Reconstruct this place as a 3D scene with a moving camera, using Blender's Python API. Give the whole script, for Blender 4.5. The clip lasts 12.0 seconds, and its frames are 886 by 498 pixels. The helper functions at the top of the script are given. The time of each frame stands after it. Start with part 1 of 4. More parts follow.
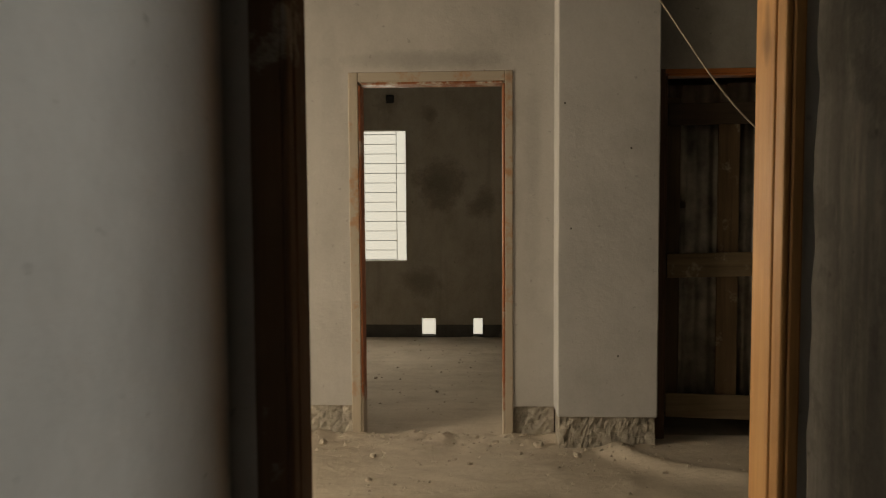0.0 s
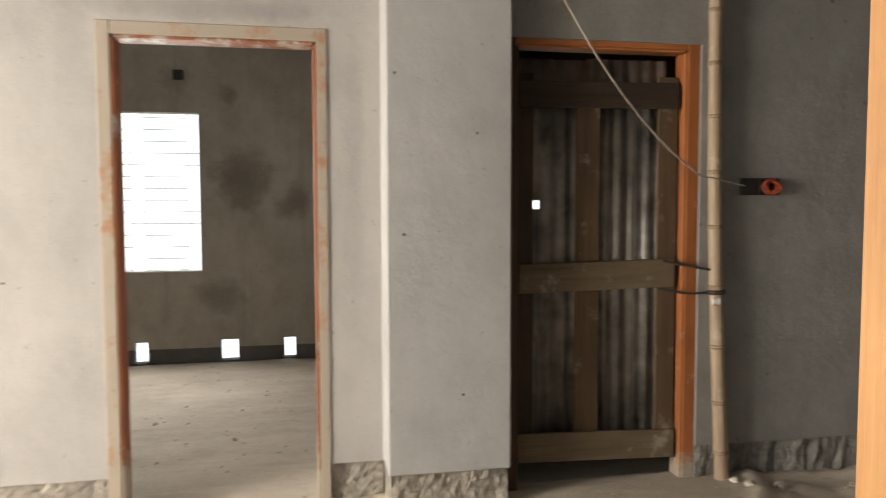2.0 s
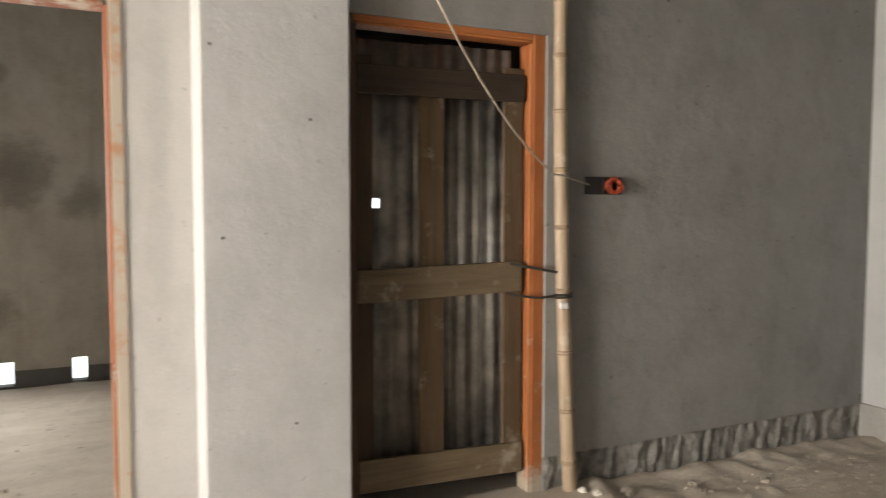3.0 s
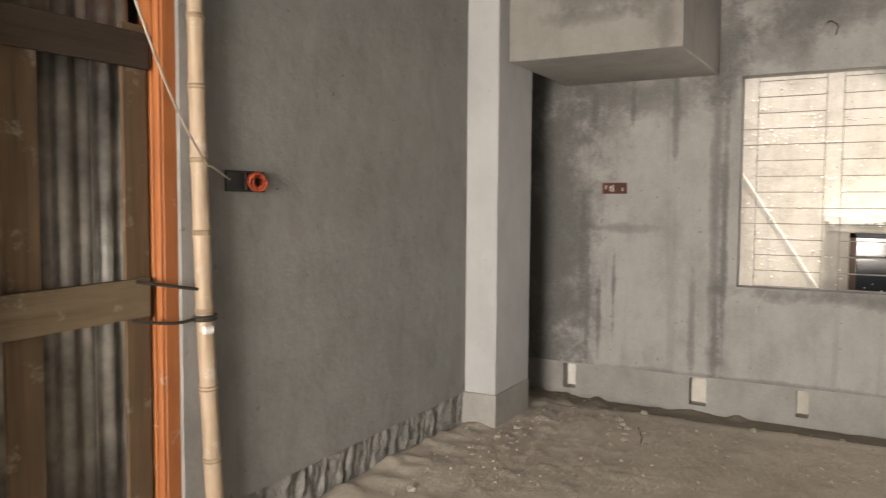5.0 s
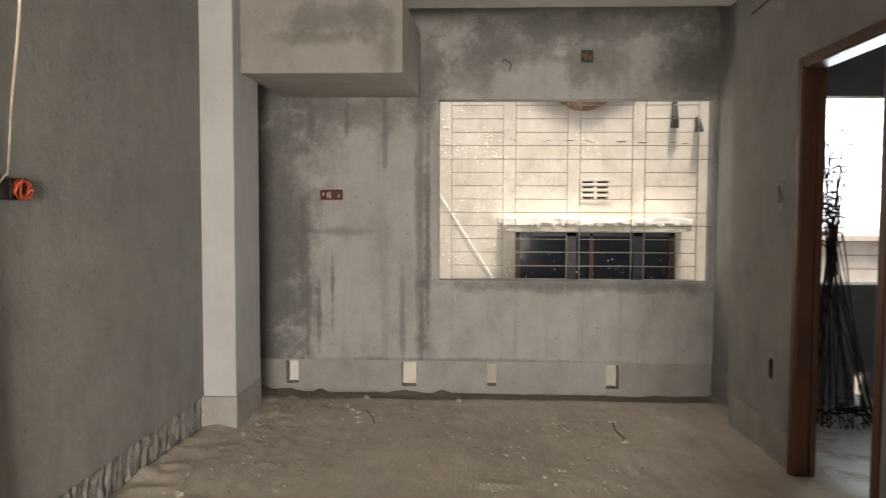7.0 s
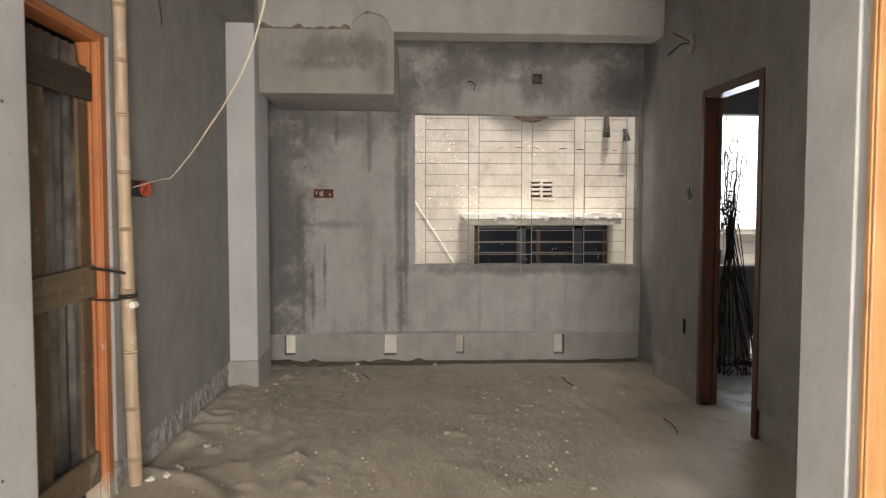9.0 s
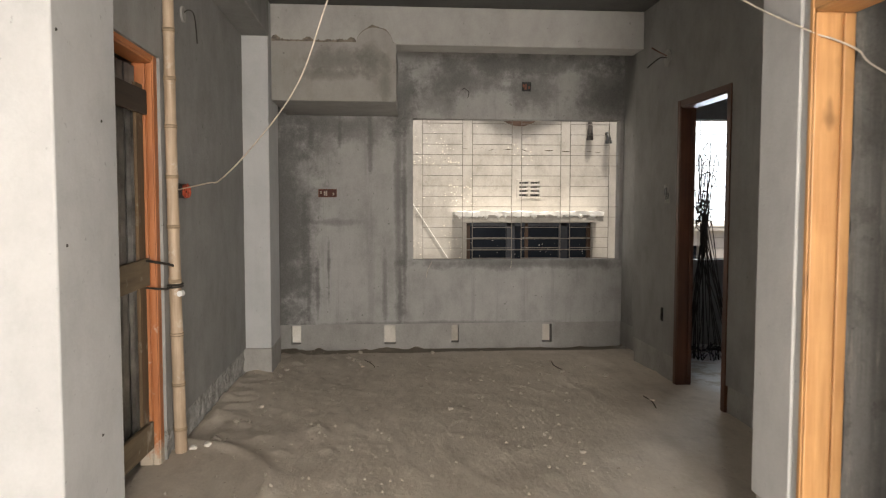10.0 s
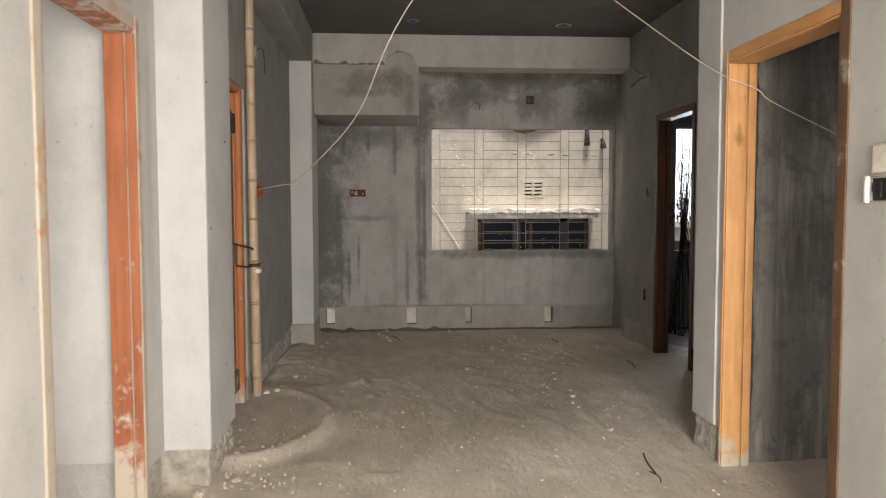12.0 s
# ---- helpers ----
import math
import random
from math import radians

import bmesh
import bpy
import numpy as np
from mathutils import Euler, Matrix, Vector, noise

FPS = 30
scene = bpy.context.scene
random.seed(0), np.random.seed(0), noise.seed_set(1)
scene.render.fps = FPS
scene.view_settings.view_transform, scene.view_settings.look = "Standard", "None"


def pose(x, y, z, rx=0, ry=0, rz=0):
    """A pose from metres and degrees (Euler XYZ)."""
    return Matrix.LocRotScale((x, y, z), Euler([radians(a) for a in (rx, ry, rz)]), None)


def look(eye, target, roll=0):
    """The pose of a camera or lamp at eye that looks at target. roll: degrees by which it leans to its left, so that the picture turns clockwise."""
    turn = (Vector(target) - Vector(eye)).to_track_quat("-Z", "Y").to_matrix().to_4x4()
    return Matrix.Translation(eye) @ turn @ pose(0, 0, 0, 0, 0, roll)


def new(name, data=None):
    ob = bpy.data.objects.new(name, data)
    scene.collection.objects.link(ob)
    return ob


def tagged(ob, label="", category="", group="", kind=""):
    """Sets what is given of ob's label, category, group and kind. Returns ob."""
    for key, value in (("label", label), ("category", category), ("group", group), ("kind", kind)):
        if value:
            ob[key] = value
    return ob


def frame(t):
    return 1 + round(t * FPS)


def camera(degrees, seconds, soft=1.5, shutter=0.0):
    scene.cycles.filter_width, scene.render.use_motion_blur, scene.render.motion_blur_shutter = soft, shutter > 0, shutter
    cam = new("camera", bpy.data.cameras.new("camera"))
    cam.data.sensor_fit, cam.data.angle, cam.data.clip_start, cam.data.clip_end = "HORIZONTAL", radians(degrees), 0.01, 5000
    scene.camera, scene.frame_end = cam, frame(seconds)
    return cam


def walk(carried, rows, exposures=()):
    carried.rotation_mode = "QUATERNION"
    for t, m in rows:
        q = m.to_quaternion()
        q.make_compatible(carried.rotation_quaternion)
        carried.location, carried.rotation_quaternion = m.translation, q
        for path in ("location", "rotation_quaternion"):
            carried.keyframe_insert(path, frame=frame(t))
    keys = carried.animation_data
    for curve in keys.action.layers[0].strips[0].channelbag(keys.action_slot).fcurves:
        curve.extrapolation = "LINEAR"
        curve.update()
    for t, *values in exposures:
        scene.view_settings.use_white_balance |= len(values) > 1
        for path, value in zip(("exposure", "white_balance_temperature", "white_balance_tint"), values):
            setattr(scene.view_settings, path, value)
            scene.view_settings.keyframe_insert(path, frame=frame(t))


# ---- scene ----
cam = camera(61.8, 12.0, 1.15, 0.5)
PATH = [
    (0, (0.614, 0.758, 1.389), (0.515, 2.752, 1.272), -0.35),
    (0.5, (0.658, 1.059, 1.388), (0.577, 3.054, 1.272), -0.28),
    (1, (0.673, 1.302, 1.395), (0.619, 3.298, 1.275), -0.21),
    (1.5, (0.687, 1.561, 1.396), (0.806, 3.554, 1.274), -0.15),
    (2, (0.674, 1.731, 1.389), (1.058, 3.691, 1.268), -0.15),
    (2.5, (0.697, 1.921, 1.393), (1.301, 3.824, 1.272), -0.07),
    (3, (0.690, 2.141, 1.380), (1.548, 3.943, 1.260), 0.09),
    (3.5, (0.672, 2.365, 1.391), (1.834, 3.988, 1.262), 0.25),
    (5.3, (0.702, 2.938, 1.386), (2.500, 3.805, 1.262), 0.40),
    (5.5, (0.675, 2.953, 1.385), (2.500, 3.761, 1.258), 0.40),
    (6, (0.535, 3.025, 1.369), (2.447, 3.601, 1.249), 0.30),
    (6.5, (0.410, 3.150, 1.398), (2.380, 3.474, 1.282), 0.30),
    (7, (0.214, 3.282, 1.404), (2.209, 3.369, 1.295), 0.22),
    (7.5, (-0.045, 3.386, 1.394), (1.952, 3.377, 1.281), 0.15),
    (9.5, (-1.160, 3.794, 1.375), (0.833, 3.660, 1.262), 0.10),
    (10, (-1.403, 3.870, 1.391), (0.587, 3.710, 1.273), 0.06),
    (10.5, (-1.687, 3.860, 1.344), (0.303, 3.692, 1.228), -0.09),
    (11, (-1.947, 3.925, 1.369), (0.042, 3.756, 1.246), -0.30),
    (11.5, (-2.256, 3.966, 1.370), (-0.265, 3.814, 1.254), -0.20),
    (12, (-2.523, 4.037, 1.365), (-0.532, 3.899, 1.248), -0.10),
]
EXPOSURES = [(0.0, -1.35, 9900, 10), (0.5, -0.12, 9400, 10), (1.0, 0.16, 7800, 10), (1.5, 0.07, 7500, 11), (2.5, 0.38, 7150, 10), (3.5, 0.84, 7100, 10), (5.5, 0.96, 7100, 11), (6.5, 0.75, 7150, 11), (7.5, 0.66, 7200, 12), (9.5, 0.38, 7000, 11), (12.0, 0.1, 7000, 10)]
walk(cam, [(t, look(eye, target, roll)) for t, eye, target, roll in PATH], EXPOSURES)


# ---- world and lights ----
world = bpy.data.worlds.new("overcast_sky")
scene.world = world
world.use_nodes = True
wn = world.node_tree.nodes
sky = wn.new("ShaderNodeTexSky")
sky.sky_type = "NISHITA"
sky.sun_disc = False
sky.sun_elevation, sky.sun_rotation = radians(74), radians(258)
sky.air_density, sky.dust_density = 1.0, 3.0
world.node_tree.links.new(sky.outputs[0], wn["Background"].inputs[0])
wn["Background"].inputs[1].default_value = 0.15

sun = new("sun", bpy.data.lights.new("sun", "SUN"))
sun.data.energy, sun.data.angle, sun.data.color = 5.0, radians(12), (1.0, 0.95, 0.87)
sun.matrix_world = look((0, 0, 20), (1.9, 0.4, 13.0))


def window_light(name, eye, target, w, h, watts, colour):
    lamp = new(name, bpy.data.lights.new(name, "AREA"))
    lamp.data.shape, lamp.data.size, lamp.data.size_y = "RECTANGLE", w, h
    lamp.data.energy, lamp.data.color = watts, colour
    lamp.matrix_world = look(eye, target)
    return lamp


window_light("sky_at_hall_opening", (-4.19, 3.15, 1.35), (0, 3.35, -0.8), 1.6, 2.3, 395, (1.0, 0.97, 0.93))
window_light("sky_at_living_window", (6.05, 2.51, 1.55), (0, 2.51, 1.45), 2.1, 1.38, 4, (1.0, 0.96, 0.9))
window_light("sky_at_bedroom_window", (-0.83, 8.15, 1.49), (-0.83, 0, 1.4), 1.4, 1.28, 50, (0.97, 0.98, 1.0))
window_light("sky_at_side_window", (6.05, -0.02, 1.55), (0.12, 1.7, 1.35), 1.4, 1.42, 30, (0.72, 0.84, 1.0)).data.spread = radians(62)


# ---- materials ----
def nodes_of(name):
    m = bpy.data.materials.new(name)
    m.use_nodes = True
    nt = m.node_tree
    return m, nt.nodes, nt.links, nt.nodes["Principled BSDF"]


def noise_of(n, l, vec, scale, detail=6.0, rough=0.6):
    t = n.new("ShaderNodeTexNoise")
    t.inputs["Scale"].default_value, t.inputs["Detail"].default_value, t.inputs["Roughness"].default_value = scale, detail, rough
    l.new(vec, t.inputs["Vector"])
    return t.outputs["Fac"]


def ramp_of(n, l, fac, stops):
    r = n.new("ShaderNodeValToRGB")
    e = r.color_ramp.elements
    while len(e) < len(stops):
        e.new(0.5)
    for k, (p, c) in zip(e, stops):
        k.position, k.color = p, (*c, 1) if len(c) == 3 else c
    l.new(fac, r.inputs[0])
    return r.outputs[0]


def mix_of(n, l, fac, a, b, mode="MIX"):
    x = n.new("ShaderNodeMix")
    x.data_type, x.blend_type = "RGBA", mode
    for sock, v in ((x.inputs[0], fac), (x.inputs[6], a), (x.inputs[7], b)):
        if isinstance(v, (int, float)):
            sock.default_value = v
        elif isinstance(v, tuple):
            sock.default_value = (*v, 1)
        else:
            l.new(v, sock)
    return x.outputs[2]


def bump_of(n, l, bsdf, height, strength, dist):
    b = n.new("ShaderNodeBump")
    b.inputs["Strength"].default_value, b.inputs["Distance"].default_value = strength, dist
    l.new(height, b.inputs["Height"])
    l.new(b.outputs[0], bsdf.inputs["Normal"])


def coords(n, l, scale=(1, 1, 1), off=(0, 0, 0)):
    c = n.new("ShaderNodeTexCoord")
    m = n.new("ShaderNodeMapping")
    m.inputs["Scale"].default_value, m.inputs["Location"].default_value = scale, off
    l.new(c.outputs["Object"], m.inputs["Vector"])
    return m.outputs[0]


def grey(v, warm=0.0):
    return (v * (1 + warm), v, v * (1 - 1.4 * warm))


def plaster(name, tone, warm=0.03, stain=0.5, streak=0.3, off=0.0, spots=(), pale=0.0):
    """Cement plaster: trowel clouds, damp patches, run marks, sand grain."""
    m, n, l, b = nodes_of(name)
    v = coords(n, l, off=(off, off * 1.7, off * 0.6))
    big = noise_of(n, l, v, 0.9, 5, 0.55)
    col = ramp_of(n, l, big, [(0.3, grey(tone * 0.82, warm)), (0.5, grey(tone, warm)), (0.72, grey(tone * 1.12, warm))])
    patch = ramp_of(n, l, noise_of(n, l, v, 2.3, 8, 0.62), [(0.5, (0, 0, 0)), (0.72, (1, 1, 1))])
    sc = n.new("ShaderNodeMath")
    sc.operation = "MULTIPLY"
    sc.inputs[1].default_value = stain
    l.new(patch, sc.inputs[0])
    col = mix_of(n, l, sc.outputs[0], col, grey(tone * 0.5, warm * 1.8))
    mott = noise_of(n, l, coords(n, l, (1, 1, 0.7), (off + 3, 1, 0)), 4.5, 10, 0.68)
    col = mix_of(n, l, min(0.6, 0.2 + 0.9 * stain), col, ramp_of(n, l, mott, [(0.34, grey(tone * 0.7, warm * 1.3)), (0.5, grey(tone, warm)), (0.66, grey(tone * 1.22, warm * 0.7))]))
    vs = coords(n, l, (12, 12, 0.45), (off, 0, 0))
    run = ramp_of(n, l, noise_of(n, l, vs, 1.0, 6, 0.62), [(0.56, (0, 0, 0)), (0.7, (1, 1, 1))])
    st = n.new("ShaderNodeMath")
    st.operation = "MULTIPLY"
    st.inputs[1].default_value = streak
    l.new(run, st.inputs[0])
    col = mix_of(n, l, st.outputs[0], col, grey(tone * 0.55, warm))
    if pale:
        wash = ramp_of(n, l, noise_of(n, l, coords(n, l, (9, 9, 1.1), (off, 4, 2)), 1.1, 9, 0.72), [(0.5, (0, 0, 0)), (0.66, (pale,) * 3)])
        col = mix_of(n, l, wash, col, grey(tone * 2.3, warm * 2.2))
        blot = ramp_of(n, l, noise_of(n, l, coords(n, l, (1, 1, 1), (off, 8, 1)), 6, 8, 0.7), [(0.55, (0, 0, 0)), (0.62, (pale * 0.7,) * 3)])
        col = mix_of(n, l, blot, col, grey(tone * 0.4, warm))
    for centre, size, depth in spots:
        w = coords(n, l, tuple(1 / k for k in size), tuple(-c / k for c, k in zip(centre, size)))
        ln = n.new("ShaderNodeVectorMath")
        ln.operation = "LENGTH"
        l.new(w, ln.inputs[0])
        ad = n.new("ShaderNodeMath")
        ad.operation = "MULTIPLY_ADD"
        ad.inputs[1].default_value = 2.6
        l.new(noise_of(n, l, v, 4.0, 9, 0.72), ad.inputs[0])
        l.new(ln.outputs["Value"], ad.inputs[2])
        f = ramp_of(n, l, ad.outputs[0], [(0.1, (depth,) * 3), (0.55, (depth * 0.7,) * 3), (1.0, (0, 0, 0))])
        sh = n.new("ShaderNodeMath")
        sh.operation = "SUBTRACT"
        sh.inputs[1].default_value = 1.35
        l.new(ad.outputs[0], sh.inputs[0])
        n_r = f.node
        l.new(sh.outputs[0], n_r.inputs[0])
        col = mix_of(n, l, f, col, grey(tone * 0.24, warm * 1.5))
    pits = ramp_of(n, l, noise_of(n, l, v, 26, 3, 0.5), [(0.70, (0, 0, 0)), (0.745, (min(0.75, 0.3 + stain),) * 3)])
    col = mix_of(n, l, pits, col, grey(tone * 0.4, warm * 1.5))
    fine = noise_of(n, l, v, 70, 4, 0.7)
    col = mix_of(n, l, 0.06 + 0.2 * stain, col, ramp_of(n, l, fine, [(0.3, grey(tone * 0.6, warm)), (0.7, grey(tone * 1.25, warm))]))
    l.new(col, b.inputs["Base Color"])
    b.inputs["Roughness"].default_value = 0.92
    b.inputs["Specular IOR Level"].default_value = 0.25
    add = n.new("ShaderNodeMath")
    add.operation = "MULTIPLY_ADD"
    add.inputs[1].default_value = 0.25
    l.new(fine, add.inputs[0])
    l.new(noise_of(n, l, v, 9, 5, 0.6), add.inputs[2])
    bump_of(n, l, b, add.outputs[0], min(0.5, 0.22 + 0.6 * stain), 0.014)
    return m


def rough_cement(name, tone, warm=0.05):
    m, n, l, b = nodes_of(name)
    v = coords(n, l)
    col = ramp_of(n, l, noise_of(n, l, v, 14, 8, 0.7), [(0.3, grey(tone * 0.5, warm)), (0.55, grey(tone, warm)), (0.75, grey(tone * 1.35, warm))])
    l.new(col, b.inputs["Base Color"])
    b.inputs["Roughness"].default_value = 0.96
    bump_of(n, l, b, noise_of(n, l, v, 30, 8, 0.7), 0.8, 0.02)
    return m


def dusty_floor(name):
    m, n, l, b = nodes_of(name)
    v = coords(n, l)
    col = ramp_of(n, l, noise_of(n, l, v, 1.1, 8, 0.6), [(0.3, (0.45, 0.397, 0.328)), (0.55, (0.585, 0.519, 0.441)), (0.75, (0.66, 0.594, 0.511))])
    speck = ramp_of(n, l, noise_of(n, l, v, 34, 6, 0.75), [(0.3, (0.32, 0.275, 0.225)), (0.5, (0.52, 0.46, 0.39)), (0.72, (0.68, 0.62, 0.54))])
    col = mix_of(n, l, 0.2, col, speck)
    dark = ramp_of(n, l, noise_of(n, l, coords(n, l, (1, 1.6, 1), (5, 2, 0)), 2.6, 9, 0.68), [(0.5, (0, 0, 0)), (0.7, (0.3, 0.3, 0.3))])
    col = mix_of(n, l, dark, col, (0.2, 0.168, 0.132))
    pale = ramp_of(n, l, noise_of(n, l, coords(n, l, (1, 1, 1), (11, 7, 0)), 5.0, 8, 0.7), [(0.56, (0, 0, 0)), (0.72, (0.5, 0.5, 0.5))])
    col = mix_of(n, l, pale, col, (0.62, 0.57, 0.5))
    chip = ramp_of(n, l, noise_of(n, l, v, 18, 2, 0.5), [(0.72, (0, 0, 0)), (0.76, (0.8, 0.8, 0.8))])
    col = mix_of(n, l, chip, col, (0.24, 0.2, 0.165))
    sweep = ramp_of(n, l, noise_of(n, l, coords(n, l, (0.35, 2.4, 1), (2, 9, 0)), 2.2, 7, 0.6), [(0.42, (0, 0, 0)), (0.62, (0.3, 0.3, 0.3))])
    col = mix_of(n, l, sweep, col, (0.4, 0.345, 0.28))
    # darker brown band along the gutter under the window wall
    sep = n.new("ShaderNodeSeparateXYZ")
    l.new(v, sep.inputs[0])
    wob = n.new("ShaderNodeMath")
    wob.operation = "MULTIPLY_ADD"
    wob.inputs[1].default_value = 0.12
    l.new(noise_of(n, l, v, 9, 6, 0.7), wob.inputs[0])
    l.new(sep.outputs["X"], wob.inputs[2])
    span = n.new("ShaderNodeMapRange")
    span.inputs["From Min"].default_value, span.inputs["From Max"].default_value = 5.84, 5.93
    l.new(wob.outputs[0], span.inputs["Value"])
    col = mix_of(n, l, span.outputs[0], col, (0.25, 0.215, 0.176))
    # window glare painted as pale blotches on the side room's floor, with wet gloss
    side = n.new("ShaderNodeMapRange")
    side.inputs["From Min"].default_value, side.inputs["From Max"].default_value = 1.5, 1.3
    l.new(sep.outputs["Y"], side.inputs["Value"])
    east = n.new("ShaderNodeMapRange")
    east.inputs["From Min"].default_value, east.inputs["From Max"].default_value = 3.2, 3.6
    l.new(sep.outputs["X"], east.inputs["Value"])
    blot = ramp_of(n, l, noise_of(n, l, coords(n, l, (1, 1, 1), (4, 3, 0)), 4.2, 8, 0.7), [(0.42, (0, 0, 0)), (0.52, (1, 1, 1))])
    wet_glare = mix_of(n, l, 1.0, mix_of(n, l, 1.0, blot, side.outputs[0], "MULTIPLY"), east.outputs[0], "MULTIPLY")
    col = mix_of(n, l, wet_glare, col, (0.66, 0.65, 0.63))
    l.new(col, b.inputs["Base Color"])
    gloss = n.new("ShaderNodeMapRange")
    gloss.inputs["To Min"].default_value, gloss.inputs["To Max"].default_value = 0.95, 0.3
    l.new(wet_glare, gloss.inputs["Value"])
    l.new(gloss.outputs[0], b.inputs["Roughness"])
    b.inputs["Specular IOR Level"].default_value = 0.25
    mid = n.new("ShaderNodeMath")
    mid.operation = "MULTIPLY_ADD"
    mid.inputs[1].default_value = 0.35
    l.new(noise_of(n, l, v, 40, 7, 0.7), mid.inputs[0])
    l.new(noise_of(n, l, coords(n, l, (1, 1.5, 1)), 7, 8, 0.65), mid.inputs[2])
    bump_of(n, l, b, mid.outputs[0], 0.42, 0.03)
    return m


def timber(name, c1, c2, along=2, rough=0.55, smear=0.0, smear_col=(0.5, 0.46, 0.4), foot=0.0, knots=0.0):
    """Wood with grain along the given axis; smear adds cement slurry left on it."""
    m, n, l, b = nodes_of(name)
    sc = [22, 22, 22]
    sc[along] = 1.2
    v = coords(n, l, tuple(sc))
    g = noise_of(n, l, v, 1.6, 8, 0.65)
    col = ramp_of(n, l, g, [(0.3, c1), (0.7, c2)])
    w = coords(n, l)
    col = mix_of(n, l, 0.25, col, ramp_of(n, l, noise_of(n, l, w, 3, 6), [(0.35, tuple(0.6 * x for x in c1)), (0.7, tuple(min(1, 1.2 * x) for x in c2))]))
    if smear:
        f = ramp_of(n, l, noise_of(n, l, w, 5, 8, 0.7), [(0.62 - smear, (0, 0, 0)), (0.72 - smear, (1, 1, 1))])
        col = mix_of(n, l, f, col, smear_col)
    if knots:
        k = ramp_of(n, l, noise_of(n, l, coords(n, l, (6, 6, 2.6), (3, 1, 0.4)), 1.0, 3, 0.5), [(0.62, (0, 0, 0)), (0.7, (knots,) * 3)])
        col = mix_of(n, l, k, col, tuple(0.45 * x for x in c1))
    if foot:
        # cement slurry splashed over the lower end
        sep = n.new("ShaderNodeSeparateXYZ")
        l.new(w, sep.inputs[0])
        up = n.new("ShaderNodeMath")
        up.operation = "MULTIPLY_ADD"
        up.inputs[1].default_value = -0.9
        l.new(noise_of(n, l, w, 6, 6, 0.7), up.inputs[0])
        l.new(sep.outputs["Z"], up.inputs[2])
        reach = n.new("ShaderNodeMapRange")
        reach.inputs["From Min"].default_value, reach.inputs["From Max"].default_value = foot - 0.42, foot - 0.54
        l.new(up.outputs[0], reach.inputs["Value"])
        col = mix_of(n, l, reach.outputs[0], col, (0.42, 0.36, 0.29))
    l.new(col, b.inputs["Base Color"])
    b.inputs["Roughness"].default_value = rough
    bump_of(n, l, b, g, 0.35, 0.006)
    return m


def plain(name, c, rough=0.6, metal=0.0, var=0.25, scale=20, bump=0.2):
    m, n, l, b = nodes_of(name)
    v = coords(n, l)
    f = noise_of(n, l, v, scale, 5, 0.6)
    l.new(ramp_of(n, l, f, [(0.3, tuple(x * (1 - var) for x in c)), (0.7, tuple(min(1, x * (1 + var)) for x in c))]), b.inputs["Base Color"])
    b.inputs["Roughness"].default_value, b.inputs["Metallic"].default_value = rough, metal
    if bump:
        bump_of(n, l, b, f, bump, 0.005)
    return m


M_HALL = plaster("light_cement_plaster", 0.43, 0.02, 0.12, 0.08, 0.0, [
    ((0.33, 5.13, 2.24), (0.6, 1, 0.055), 0.3), ((0.93, 5.13, 1.5), (0.05, 1, 0.7), 0.18), ((-0.25, 5.13, 2.1), (0.08, 1, 0.3), 0.15), ((-0.62, 5.13, 0.26), (0.05, 1, 0.09), 0.22), ((0.9, 5.13, 2.5), (0.3, 1, 0.2), 0.15), ((-0.35, 2.317, 0.95), (0.2, 1, 0.12), 0.3)])
M_PILLAR = plaster("pillar_plaster", 0.47, -0.005, 0.1, 0.05, 3.1)
M_LIVING = plaster("grey_cement_plaster", 0.275, 0.02, 0.38, 0.2, 7.3)
M_DAMP_SHADED = plaster("damp_shaded_plaster", 0.38, 0.02, 0.6, 0.38, 11.0, [
    ((6.06, 4.66, 0.95), (1, 0.035, 0.45), 0.85), ((6.06, 4.58, 2.1), (1, 0.03, 0.22), 0.8), ((6.06, 4.3, 2.12), (1, 0.025, 0.2), 0.75), ((6.06, 4.0, 2.05), (1, 0.03, 0.35), 0.7), ((6.06, 3.66, 1.2), (1, 0.03, 1.1), 0.85), ((6.06, 4.4, 1.22), (1, 0.3, 0.04), 0.5),
    # first spot paints the recess shade beside the column; the rest are stains
    ((6.06, 5.03, 1.1), (1, 0.42, 2.0), 1.0), ((6.06, 2.5, 2.8), (1, 1.3, 0.13), 0.9), ((6.06, 4.42, 0.75), (1, 0.02, 0.35), 0.85), ((6.06, 4.62, 0.7), (1, 0.03, 0.6), 0.8), ((6.06, 3.7, 0.45), (1, 0.03, 0.5), 0.7),
    ((6.06, 4.8, 1.2), (1, 0.34, 1.6), 0.85), ((6.06, 4.5, 2.2), (1, 0.25, 0.5), 0.6), ((6.06, 3.72, 1.3), (1, 0.045, 1.4), 0.7),
    ((6.06, 3.86, 0.6), (1, 0.03, 0.5), 0.6), ((6.06, 4.53, 0.55), (1, 0.025, 0.4), 0.7), ((6.06, 3.68, 2.45), (1, 0.16, 0.4), 0.85),
    ((6.06, 3.05, 2.66), (1, 0.6, 0.22), 0.85), ((6.06, 2.4, 2.56), (1, 0.3, 0.26), 0.8), ((6.06, 1.6, 2.52), (1, 0.4, 0.4), 0.95),
    ((6.06, 4.2, 2.2), (1, 0.6, 0.2), 0.75), ((6.06, 2.5, 0.8), (1, 1.2, 0.07), 0.8), ((6.06, 3.3, 2.5), (1, 0.25, 0.22), 0.6), ((6.06, 3.4, 0.19), (1, 1.6, 0.03), 0.6)])
